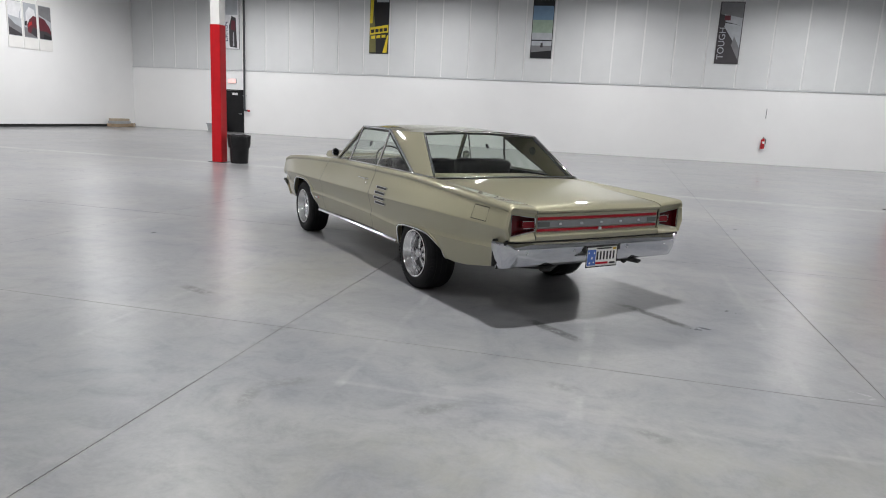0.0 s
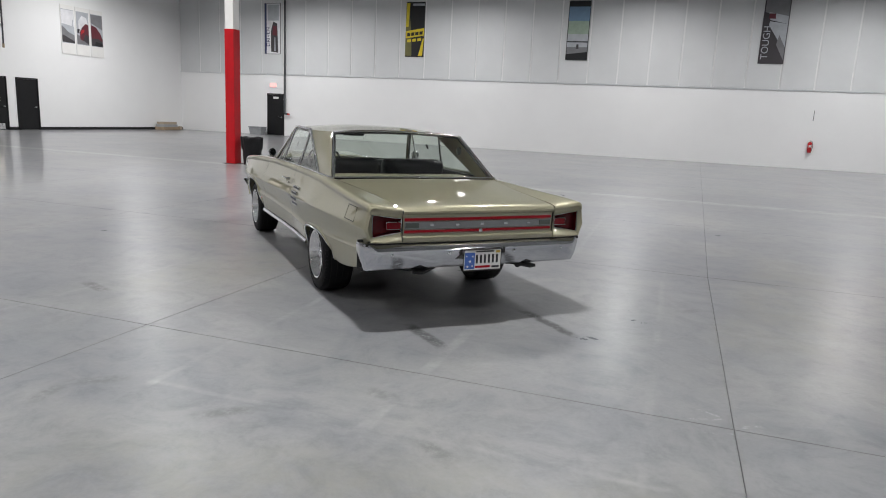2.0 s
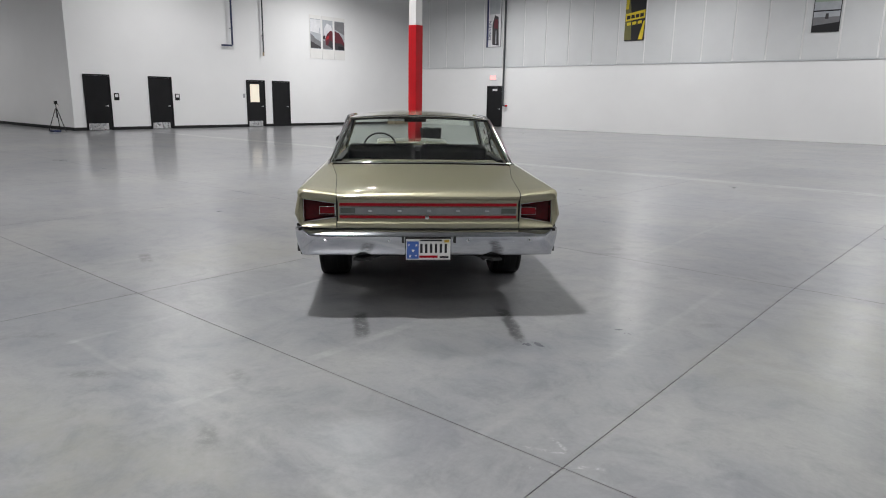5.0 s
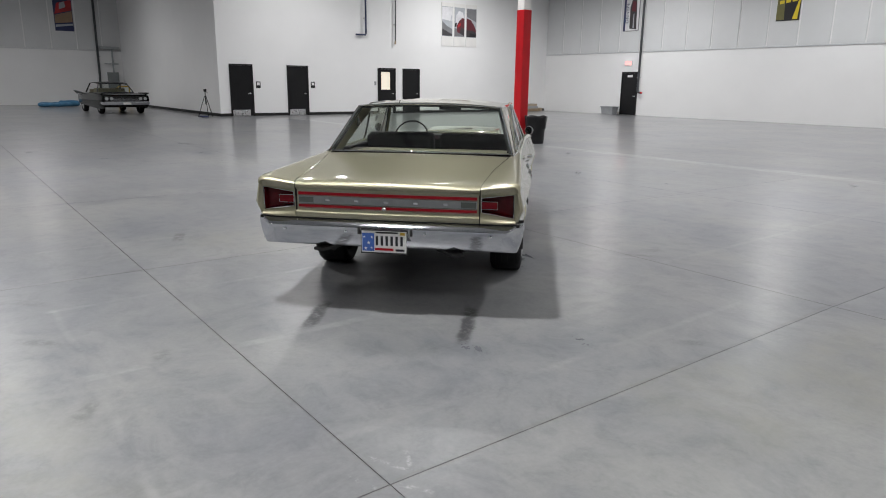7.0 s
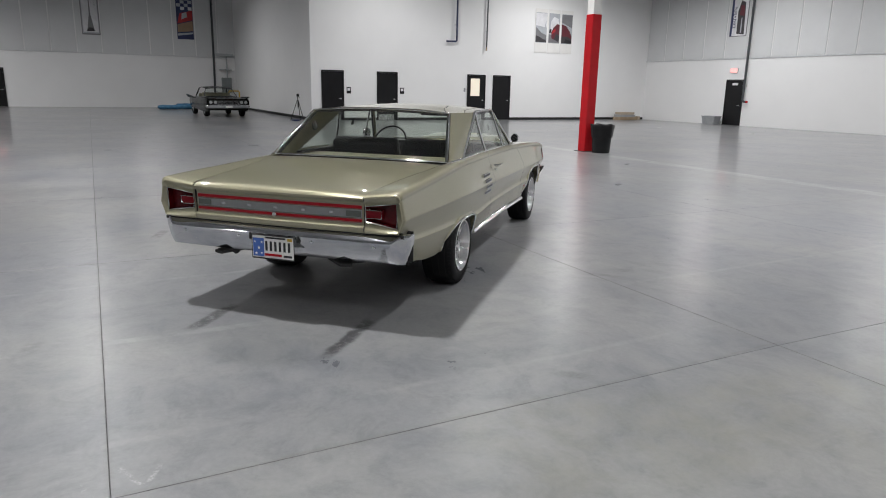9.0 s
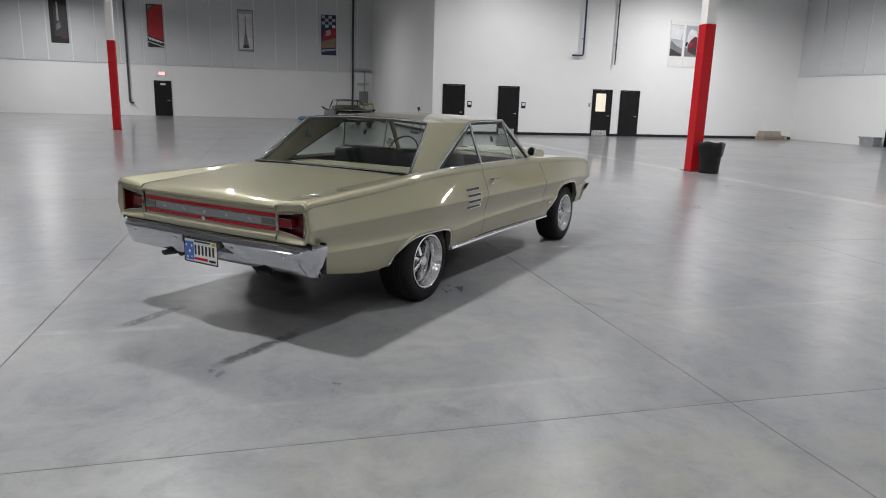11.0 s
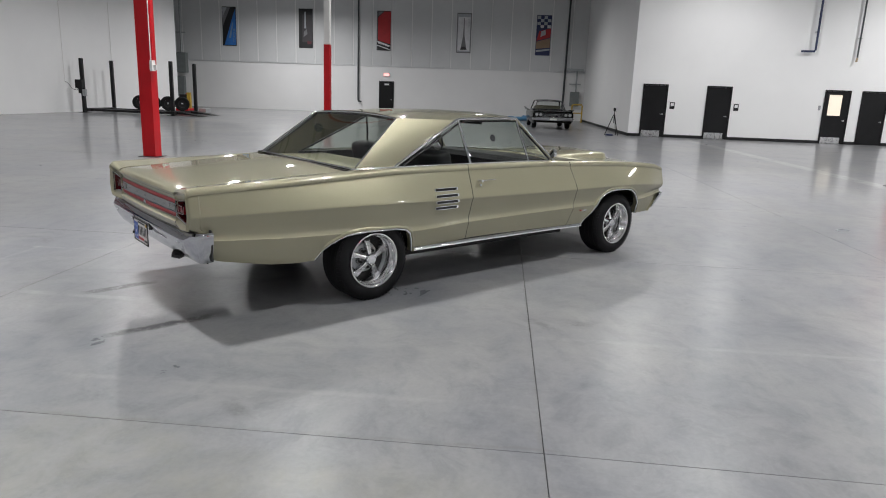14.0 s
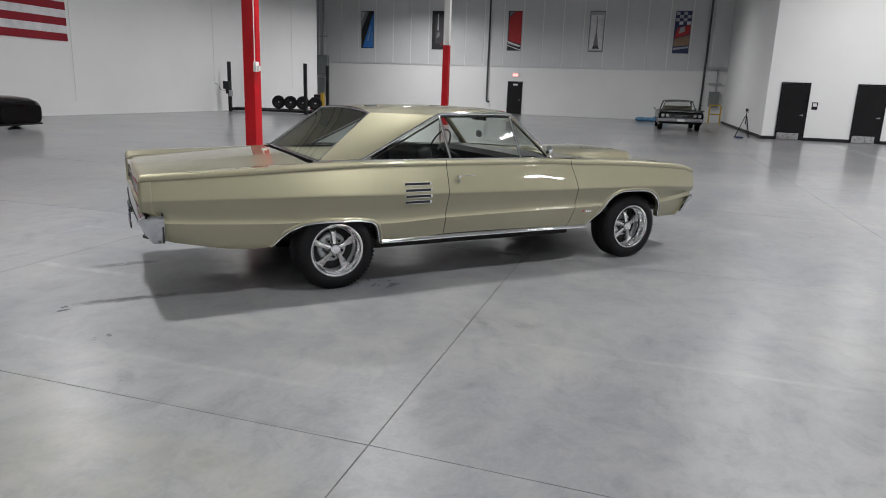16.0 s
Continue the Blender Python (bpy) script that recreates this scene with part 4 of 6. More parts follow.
# registration plate in its recess, writing as plain bars
for v in (-.186, .168):
    # dark block proud of the bumper, put in for a notch in shade
    part("plate_notch_shade", box((-1.264, v, .560), (-1.240, v + .018, .606), 0.002), UNDER, rb, "dark block for the shaded notch beside the plate")
plate = part("number_plate", box((-1.243, -.148, .442), (-1.238, .156, .592), 0.002), PLATE_WHITE, car, "white and blue registration plate")
part("plate_frame", add_tube(bmesh.new(), [(-1.243, -.151, .440), (-1.243, .159, .440), (-1.243, .159, .595), (-1.243, -.151, .595)], 0.0055, 6, closed=True), BLACK_PLASTIC, plate)
part("blue_field", box((-1.2455, .070, .452), (-1.2435, .151, .573)), PLATE_BLUE, plate, "blue corner field")
for dv, dz, ds in ((.088, .474, .006), (.128, .470, .008), (.108, .508, .009), (.137, .548, .006), (.086, .546, .007)):
    star = [(dv + ds * k * math.sin(math.pi * i / 5), dz + ds * k * math.cos(math.pi * i / 5)) for i in range(10) for k in (1.5 if i % 2 == 0 else .6,)]
    part("white_star", add_prism(bmesh.new(), [(-1.2465, v, z) for v, z in star], (.0012, 0, 0)), PLATE_WHITE, plate)
for k in range(6):
    v = .060 - k * 0.0335
    part("plate_bar", box((-1.2455, v - 0.0165, .492), (-1.2435, v, .556), 0.0008), INK, plate)
part("plate_caption", box((-1.2455, -.090, .574), (-1.2435, .060, .585)), INK, plate)
part("plate_caption", box((-1.2455, -.060, .458), (-1.2435, .066, .474)), RED_STRIPE, plate)
part("plate_caption", box((-1.2455, -.135, .456), (-1.2435, -.075, .470)), INK, plate)
plate.location.x = -.026
part("plate_sticker", box((-1.2455, -.138, .566), (-1.2435, -.105, .584)), YELLOW, plate)

# exhaust turn-outs below the bumper
for s in (-1, 1):
    bm = add_tube(bmesh.new(), [(-.5, s * .50, .33), (-.9, s * .48, .40), (-1.05, s * .44, .425), (-1.11, s * .40, .425)], 0.024, 12)
    ex = part("tail_pipe", bm, UNDER, car, "dark tail pipe", 40)
    bm = add_prism(bmesh.new(), [(-1.06, s * .33, .450), (-1.08, s * .47, .436), (-1.18, s * .52, .418), (-1.21, s * .45, .418), (-1.15, s * .33, .442)], (0, 0, .018))
    part("pipe_tip", bm, UNDER, ex)

# hood, scoop, cowl
rows = []
for u in np.linspace(2.46, 3.85, 24):
    w = lin(u, VIN) - 0.004
    rows.append([(u + 0.03 * (1 - (v / w) ** 2) * (1 if u > 3.8 else 0), v, lin(u, HOOD) + 0.012 * (1 - (v / w) ** 2) - 0.008) for v in np.linspace(-w, w, 21)])
bm = bmesh.new()
add_grid(bm, rows)
hood = part("hood", bm, PAINT, car, smooth=35)
rows = []
for u, w, h in ((2.55, .36, .002), (2.66, .42, .022), (2.85, .44, .036), (3.1, .45, .052), (3.32, .455, .070), (3.37, .452, .066), (3.40, .440, .030), (3.47, .43, .002)):
    base = lin(u, HOOD) - 0.006
    rows.append([(u, -w - 0.02, base), (u, -w, base + h * .8), (u, -w + 0.03, base + h), (u, -w * .4, base + h + 0.008), (u, 0, base + h + 0.012), (u, w * .4, base + h + 0.008), (u, w - 0.03, base + h), (u, w, base + h * .8), (u, w + 0.02, base)])
bm = bmesh.new()
add_grid(bm, rows)
part("hood_scoop", bm, PAINT, hood, "raised scoop", 40)
bm = bmesh.new()
rows = []
for v in np.linspace(-.775, .775, 21):
    k = 1 - (v / .775) ** 2
    rows.append([(2.13 + .34 * k - 0.03, v, .972), (2.16 + .34 * k, v, .984 + 0.006 * k), (2.462, v, lin(2.46, HOOD) - 0.006 + 0.012 * k)] if 2.16 + .34 * k < 2.45 else
                [(2.13 + .34 * k - 0.03, v, .972), (2.44, v, .986), (2.462, v, lin(2.46, HOOD) - 0.006 + 0.012 * k)])
add_grid(bm, rows)
part("cowl", bm, PAINT, car, smooth=40)

# nose: grille, lamps, bumper
part("grille", box((3.76, -.80, .56), (3.84, .80, .80), 0.02), BLACK_PLASTIC, car, "dark grille")
for s in (1, -1):
    for v in (.70, .50):
        bm = add_lathe(bmesh.new(), [(0.082, 0.0), (0.088, 0.02), (0.078, 0.03), (0.05, 0.040), (0.01, 0.045)], Matrix.Translation((3.835, s * v, .70)) @ Euler((0, radians(90), 0)).to_matrix().to_4x4(), 24)
        part("headlamp", bm, HEADLAMP, car, "", 40)
bm = bmesh.new()
for k in range(6):
    add_tube(bm, [(3.85, -.40, .60 + k * 0.036), (3.85, .40, .60 + k * 0.036)], 0.005, 6)
part("grille_bars", bm, CHROME, car, "bright grille bars")
BLADE = [(-.060, .570), (-.020, .586), (.008, .588), (.016, .580), (.012, .565), (-.030, .500), (-.070, .425), (-.082, .410), (-.100, .415)]
part("front_bumper", bumper(3.945, .872, .090, .020, 1, .02, BLADE, BLADE, .70), CHROME, car, "chrome front bumper blade", 28)
bm = bmesh.new()
add_grid(bm, [[(3.70, v, .39), (3.80, v, .50), (3.80, v, .60)] for v in (-.84, 0, .84)])
part("front_valance", bm, PAINT, car)

# roof and pillars
ROOF_E = [(.46, .640), (1.03, .672), (1.78, .648)]
ROOF_C = [(.46, 1.374), (.55, 1.380), (.9, 1.400), (1.3, 1.406), (1.7, 1.396), (1.95, 1.376)]


def roof_pt(t, q):
    """t: 0 at the rear edge to 1 at the front; q: -1..1 across."""
    a, b = .505 - .035 * q * q, 1.95 - .185 * q * q
    u = a + (b - a) * t
    w = lin(.46 + (1.78 - .46) * t, ROOF_E)
    z = lin(u, ROOF_C) if abs(q) < 1e-6 else lin(a + (b - a) * t + 0.0, ROOF_C)
    ze = lin(t, [(0, 1.348), (.4, 1.340), (1, 1.348)])
    zc = lin(.505 + (1.95 - .505) * t, ROOF_C)
    return (u, q * w, zc + (ze - zc) * abs(q) ** 2.6)


bm = bmesh.new()
add_grid(bm, [[roof_pt(t, q) for q in np.linspace(-1, 1, 21)] for t in np.linspace(0, 1, 22)])
part("roof", bm, PAINT, car, smooth=40)
bm = bmesh.new()
add_grid(bm, [[tuple(Vector(roof_pt(t, q)) - Vector((0, 0, 0.018 + 0.02 * (1 - abs(q))))) for q in np.linspace(-.98, .98, 13)] for t in np.linspace(.01, .98, 12)])
part("headliner", bm, HEADLINER, car, smooth=60)


def patch(c00, c10, c11, c01, bulge, n=9):
    """A four-cornered skin (rear-top, front-top, front-bottom, rear-bottom), swelled by the vector bulge."""
    rows = []
    for i in range(n):
        a = i / (n - 1)
        row = []
        for j in range(n):
            b = j / (n - 1)
            p = (Vector(c00) * (1 - b) + Vector(c10) * b) * (1 - a) + (Vector(c01) * (1 - b) + Vector(c11) * b) * a
            p += Vector(bulge) * (16 * a * (1 - a) * b * (1 - b)) ** 0.7
            row.append(tuple(p))
        rows.append(row)
    bm = bmesh.new()
    add_grid(bm, rows)
    return bm


for s in (1, -1):
    TR, TF, BF, BR = (.472, s * .642, 1.348), (1.045, s * .678, 1.338), (.345, s * .790, .984), (.0, s * .785, .982)
    rp = part("rear_pillar", patch(TR, TF, BF, BR, (0, s * 0.005, 0.003)), PAINT, car, "wide body-coloured roof pillar", 50)
    bm = patch(*[tuple(Vector(p) - Vector((-0.01, s * 0.03, 0.01))) for p in (TR, TF, BF, BR)], (0, s * 0.010, 0.004))
    tr = part("pillar_lining", bm, TRIM_TAN, rp, "tan inner lining", 50)
    bm = add_lathe(bmesh.new(), [(0.042, 0), (0.040, 0.012), (0.026, 0.018), (0.004, 0.02)], Matrix.Translation((.52, s * .668, 1.20)) @ Euler((radians(90 * s), 0, 0)).to_matrix().to_4x4() @ Matrix.Translation((0, 0, 0.002)), 20)
    part("courtesy_lamp", bm, DARK_LENS, rp, "round courtesy lamp", 40)
    # bright rails: drip rail and windscreen pillar, window frames
    rail = [(.350, s * .793, .990), (.70, s * .738, 1.165), (1.03, s * .690, 1.332), (1.08, s * .686, 1.346), (1.3, s * .680, 1.350), (1.6, s * .670, 1.352), (1.765, s * .655, 1.350), (1.80, s * .664, 1.325), (2.155, s * .795, .978)]
    part("drip_rail", add_tube(bmesh.new(), rail, 0.0125, 8), CHROME, car, "bright drip rail", 60)
    rail2 = [(x + (0.035 if i < 3 else 0), y - s * 0.004, z - 0.022) for i, (x, y, z) in enumerate(rail[:7])] + [(1.775, s * .662, 1.315), (2.115, s * .79, .982)]
    part("window_frame", add_tube(bmesh.new(), rail2, 0.008, 6), BLACK_PLASTIC, car, "dark window seal", 60)
    part("pillar_moulding", add_tube(bmesh.new(), [(-.03, s * .782, .984), (.16, s * .797, .988), (.345, s * .800, .990)], 0.009, 8), CHROME, rp, "bright moulding at the foot of the pillar", 60)
    ap = [(1.765, s * .648, 1.348), (1.90, s * .69, 1.22), (2.15, s * .785, .978)]
    part("screen_pillar", add_tube(bmesh.new(), ap, 0.020, 8), PAINT, car, "", 60)
    part("quarter_divider", add_tube(bmesh.new(), [(1.062, s * .688, 1.335), (1.10, s * .728, 1.16), (1.137, s * .780, .985)], 0.0125, 8), CHROME, car, "bright window divider", 60)
    part("vent_divider", add_tube(bmesh.new(), [(1.758, s * .668, 1.335), (1.832, s * .782, .985)], 0.010, 8), CHROME, car, "bright vent window divider", 60)
    for nm, poly in (("quarter_window", [(1.01, .684, 1.322), (.375, .782, .985), (1.135, .780, .985), (1.065, .688, 1.328)]),
                     ("door_window", [(1.068, .688, 1.332), (1.140, .780, .985), (1.832, .780, .985), (1.755, .668, 1.336)]),
                     ("vent_window", [(1.765, .668, 1.328), (1.835, .782, .985), (2.13, .790, .985)])):
        bm = bmesh.new()
        add_fan(bm, [(x, s * y, z) for x, y, z in poly])
        ob = part(nm, bm, GLASS, car)
        ob.visible_shadow = False
# round stickers on the far door glasses
for s in (1, -1):
    bm = add_lathe(bmesh.new(), [(0.030, 0), (0.030, 0.002)], Matrix.Translation((1.43, s * .722, 1.19)) @ Euler((radians(90 + 18 * s), 0, 0)).to_matrix().to_4x4(), 20)
    part("window_sticker", bm, INK, car, "round dark window sticker")


def screen(top, bottom, bow_top, bow_bot, n=17):
    """A curved pane between two cross edges; each edge: (u, half width, z at the side, z in the middle)."""
    rows = []
    for k in range(9):
        a = k / 8
        row = []
        for i in range(n):
            q = -1 + 2 * i / (n - 1)
            pt = []
            for (u, w, zs, zm), bow in ((top, bow_top), (bottom, bow_bot)):
                pt.append(Vector((u + bow * (1 - q * q), q * w, zs + (zm - zs) * (1 - q * q))))
            row.append(tuple(pt[0] * (1 - a) + pt[1] * a))
        rows.append(row)
    bm = bmesh.new()
    add_grid(bm, rows)
    return bm, rows


bm, rows = screen((.475, .632, 1.343, 1.366), (.012, .768, .983, .992), .028, -.035)
rw = part("rear_window", bm, REAR_GLASS, car, smooth=80)
rw.visible_shadow = False
edge = rows[0] + [r[-1] for r in rows[1:-1]] + rows[-1][::-1] + [r[0] for r in rows[-2:0:-1]]
part("rear_window_trim", add_tube(bmesh.new(), edge, 0.009, 6, closed=True), CHROME, car, "bright rear window moulding", 60)
mid = sum((Vector(p) for p in edge), Vector()) / len(edge)
part("rear_window_seal", add_tube(bmesh.new(), [mid + (Vector(p) - mid) * 0.975 + Vector((0.010, 0, -0.010)) for p in edge], 0.009, 6, closed=True), BLACK_PLASTIC, car, "dark rubber seal of the rear window", 60)
bm, rows = screen((1.775, .640, 1.342, 1.366), (2.15, .775, .978, .988), .175, .32)
ws = part("windscreen", bm, GLASS, car, smooth=80)
ws.visible_shadow = False
edge = rows[0] + [r[-1] for r in rows[1:-1]] + rows[-1][::-1] + [r[0] for r in rows[-2:0:-1]]
part("windscreen_trim", add_tube(bmesh.new(), edge, 0.010, 6, closed=True), CHROME, car, "bright windscreen moulding", 60)

# cabin
part("shelf_edge", box((.015, -.74, .940), (.105, .74, .969), 0.004), BLACK_PLASTIC, car, "black strip at the foot of the rear window")
part("parcel_shelf", box((.107, -.74, .945), (.60, .74, .965), 0.008), TRIM_TAN, car, "tan parcel shelf")
bm = bmesh.new()
add_box(bm, (.25, -.66, .55), (.85, .66, .66), 0.05)
add_box(bm, (.40, -.66, .62), (.60, .66, .955), 0.05)
part("rear_seat", bm, OLIVE_VINYL, car, "dark olive vinyl rear bench")
for s in (1, -1):
    bm = bmesh.new()
    add_box(bm, (1.05, s * .36 - .27, .50), (1.60, s * .36 + .27, .66), 0.06)
    r = bmesh.ops.create_cube(bm, size=1.0, matrix=Matrix.LocRotScale((1.00, s * .355, .815), Euler((0, radians(-14), 0)), (.15, .66, .54)))
    bmesh.ops.bevel(bm, geom=list({e for v in r["verts"] for e in v.link_edges}), offset=0.055, segments=3, profile=0.6, affect="EDGES")
    part("front_seat", bm, VINYL, car, "black vinyl bucket seat", 50)
    part("door_card", box((1.08, s * .735 - .032, .42), (2.2, s * .735 + .030, .984), 0.012), VINYL, car)
    part("side_lining", box((.36, s * .735 - .032, .42), (1.075, s * .735 + .030, .984), 0.012), VINYL, car)
bm = bmesh.new()
rows = []
for v in np.linspace(-.74, .74, 13):
    k = 1 - (v / .74) ** 2
    rows.append([(1.86 + .04 * k, v, .78), (1.82 + .04 * k, v, .95), (1.86 + .04 * k, v, .995), (1.98 + .12 * k, v, 1.0), (2.10 + .28 * k, v, .976)])
add_grid(bm, rows)
part("dashboard", bm, VINYL, car, "black padded dashboard", 40)
m = Matrix.Translation((1.62, .385, .995)) @ Euler((0, radians(-62), 0)).to_matrix().to_4x4()
bm = bmesh.new()
add_tube(bm, [m @ Vector((.178 * math.cos(a), .178 * math.sin(a), 0)) for a in np.linspace(0, 2 * math.pi, 37)[:-1]], 0.009, 8, closed=True)
add_tube(bm, [m @ Vector((-.05, -.168, 0)), m @ Vector((0, 0, -.03)), m @ Vector((-.05, .168, 0))], 0.010, 6)
add_lathe(bm, [(.05, -.04), (.05, -.02), (.03, -.01)], m, 16)
add_tube(bm, [m @ Vector((0, 0, -.03)), m @ Vector((0, 0, -.30))], 0.022, 8)
part("steering_wheel", bm, BLACK_PLASTIC, car, "thin black steering wheel", 60)
bm = add_box(bmesh.new(), (1.83, -.12, 1.27), (1.86, .12, 1.325), 0.01)
add_tube(bm, [(1.86, 0, 1.30), (1.93, 0, 1.35)], 0.007, 6)
part("inside_mirror", bm, BLACK_PLASTIC, car, "dark inside mirror")
bm = bmesh.new()
add_box(bm, (-1.10, -.80, .46), (3.70, .80, .50))
add_box(bm, (.52, -.84, .335), (2.5, .84, .46), 0.02)
add_box(bm, (.50, -.66, .245), (2.5, .66, .34), 0.03)
add_box(bm, (-.90, -.56, .38), (.5, .56, .46), 0.03)
add_box(bm, (-.40, -.86, .60), (.52, .86, .64))
add_box(bm, (2.52, -.86, .70), (3.48, .86, .74))
add_box(bm, (2.5, -.56, .30), (3.6, .56, .46), 0.03)
add_cyl(bm, (.105, -.7, .318), (.105, .7, .318), 0.045, 12)
add_box(bm, (-.02, -.12, .22), (.23, .12, .42), 0.05)
for s in (1, -1):
    add_box(bm, (-.42, s * .585 - .015, .36), (.52, s * .585 + .015, .62))
    add_box(bm, (2.52, s * .60 - .015, .36), (3.48, s * .60 + .015, .72))
    add_tube(bm, [(.2, s * .40, .30), (1.4, s * .34, .24), (2.6, s * .30, .26)], 0.035, 10)
part("underbody", bm, UNDER, car, "black underbody and exhaust run")


def wheel(u, s, radius, width, rim, v_out):
    """A wide tyre on a bright five-spoke rim; built with its axle along local z, outer face up."""
    w = new("wheel")
    w.parent = car
    w.matrix_basis = Matrix.Translation((u, s * v_out, radius - 0.004)) @ Euler((radians(-90 * s), 0, radians(0))).to_matrix().to_4x4()
    w["label"] = "wide black tyre on a polished five-spoke rim"
    r, h = radius, width
    bm = add_lathe(bmesh.new(), [(rim + .004, -h + .03), (rim + .05, -h + 0.004), (r - .045, -h), (r - .012, -h + .014), (r, -h + .04), (r + .001, -h / 2), (r, -.045), (r - .012, -.018), (r - .04, -.003), (rim + .05, .004), (rim + .018, .0), (rim + .004, -.012)], n=56, cap=False)
    t = part("tyre", bm, RUBBER, w, "black rubber tyre", 40)
    # grooves are thin dark rings, their shade put into the colour
    bm = bmesh.new()
    for k in range(4):
        z = -h * (0.2 + 0.2 * k)
        add_lathe(bm, [(r + .0015, z - .003), (r + .0022, z), (r + .0015, z + .003)], n=48, cap=False)
    part("tread_groove_shade", bm, GAP, t)
    bm = add_lathe(bmesh.new(), [(rim + .004, -.02), (rim + .010, -.004), (rim + .009, .004), (rim + .002, .006), (rim - .004, .003), (rim - .008, -.006), (rim - .010, -.016), (rim - .018, -.026), (rim - .028, -.046), (rim - .038, -.080), (rim - .043, -.120), (rim - .047, -.136), (rim - .047, -h + .02)], n=64, cap=False)
    part("rim", bm, RIM, w, "deep polished rim dish", 40)
    bm = add_lathe(bmesh.new(), [(rim - .047, -.150), (rim * .60, -.152), (.118, -.150)], n=40, cap=False)
    part("brake_drum", bm, UNDER, w)
    bm = add_lathe(bmesh.new(), [(.118, -.150), (.112, -.134), (.104, -.128), (.030, -.128)], n=40)
    part("brake_hub", bm, GALV, w, "grey metal hub face", 40)
    for k in range(5):
        a = 2 * math.pi * k / 5 + 0.3
        ca, sa = math.cos(a), math.sin(a)
        rows = []
        for rr, hw, zt in ((.030, .017, -.055), (.052, .017, -.060), (.080, .019, -.070), (.110, .0225, -.083), (.135, .0265, -.096), (rim - .046, .031, -.108), (rim - .036, .038, -.118)):
            rows.append([(rr * ca - q * hw * sa, rr * sa + q * hw * ca, zt + dz) for q, dz in ((1, -.045), (1, -.010), (.86, -.003), (.5, .0005), (0, .0015), (-.5, .0005), (-.86, -.003), (-1, -.010), (-1, -.045))])
        bm = bmesh.new()
        add_grid(bm, rows)
        part("spoke", bm, SATIN, w, "satin cast spoke", 45)
    bm = add_lathe(bmesh.new(), [(.042, -.115), (.041, -.046), (.037, -.032), (.033, -.029), (.030, -.032), (.008, -.030)], n=28)
    part("hub_cap", bm, CHROME, w, "", 40)
    for k in range(5):
        a = 2 * math.pi * (k + .5) / 5 + 0.3
        p = Vector((.069 * math.cos(a), .069 * math.sin(a), 0))
        part("lug_seat", add_lathe(bmesh.new(), [(.021, -.130), (.021, -.104), (.018, -.100), (.012, -.100)], Matrix.Translation(p), 18), SATIN, w, "", 40)
        bm = add_lathe(bmesh.new(), [(.012, -.110), (.012, -.082), (.010, -.076), (.003, -.074)], Matrix.Translation(p), 6)
        part("lug_nut", bm, BLACK_STEEL, w)
    # tread blocks across the shoulder
    bm = bmesh.new()
    for k in range(60):
        a0 = 2 * math.pi * k / 60
        ring = []
        for da, rr, zz in ((-.030, r + .0030, -.028), (.030, r + .0030, -.028), (.024, r - .016, -.006), (-.024, r - .016, -.006)):
            ring.append((rr * math.cos(a0 + da), rr * math.sin(a0 + da), zz))
        add_prism(bm, ring, (-.004 * math.cos(a0), -.004 * math.sin(a0), 0))
    part("shoulder_tread", bm, RUBBER, t)
    return w


for s in (1, -1):
    wheel(.128, s, .314, .255, .200, .872)
    wheel(3.105, s, .313, .240, .200, .860)

# ---------------------------------------------------------------- things along the walls
def bin_round():
    b = tagged(empty("trash_bin", pose(-9.57, 16.03, 0)), label="black plastic trash bin with a bag liner beside a red column", category="bin")
    part("body", add_lathe(bmesh.new(), [(.215, 0), (.225, .01), (.265, .66), (.285, .66), (.285, .70)], n=28), BLACK_PLASTIC, b, "", 40)
    bm = bmesh.new()
    rows = []
    for r, z, a in ((.268, .40, .006), (.283, .52, .01), (.292, .64, .012), (.298, .715, .014), (.285, .735, .016), (.262, .72, .01), (.245, .60, .004)):
        rows.append([((r + a * math.sin(7 * t) + a * .7 * math.sin(13 * t + z * 9)) * math.cos(t), (r + a * math.sin(7 * t) + a * .7 * math.sin(13 * t + z * 9)) * math.sin(t), z + a * .8 * math.sin(5 * t)) for t in np.linspace(0, 2 * math.pi, 41)[:-1]])
    add_grid(bm, rows, True)
    part("bag_liner", bm, BLACK_PLASTIC, b, "crumpled black bag folded over the rim", 60)


bin_round()

gb = tagged(empty("storage_tub", pose(-21.55, NORTH - 0.45, 0)), label="grey plastic tub standing near the exit door", category="tub")
bm = bmesh.new()
add_grid(bm, [[(-.36, -.2, 0), (.36, -.2, 0), (.36, .2, 0), (-.36, .2, 0)], [(-.42, -.25, .40), (.42, -.25, .40), (.42, .25, .40), (-.42, .25, .40)], [(-.45, -.28, .40), (.45, -.28, .40), (.45, .28, .40), (-.45, .28, .40)],
              [(-.45, -.28, .44), (.45, -.28, .44), (.45, .28, .44), (-.45, .28, .44)], [(-.40, -.23, .44), (.40, -.23, .44), (.40, .23, .44), (-.40, .23, .44)], [(-.35, -.19, .03), (.35, -.19, .03), (.35, .19, .03), (-.35, .19, .03)]], True)
add_fan(bm, [(-.36, -.2, 0), (.36, -.2, 0), (.36, .2, 0), (-.36, .2, 0)])
add_fan(bm, [(-.35, -.19, .03), (.35, -.19, .03), (.35, .19, .03), (-.35, .19, .03)])
part("tub_body", bm, GREY_BIN, gb)

# stack of flat crates in the corner
st = tagged(empty("crate_stack", pose(-26.85, 32.75, 0, 0, 0, 4)), label="low stack of wooden crates and flat cartons in the corner", category="crate")
part("lower_crate", box((-.25, -.95, .0), (.35, .45, .16), 0.01), WOOD, st)
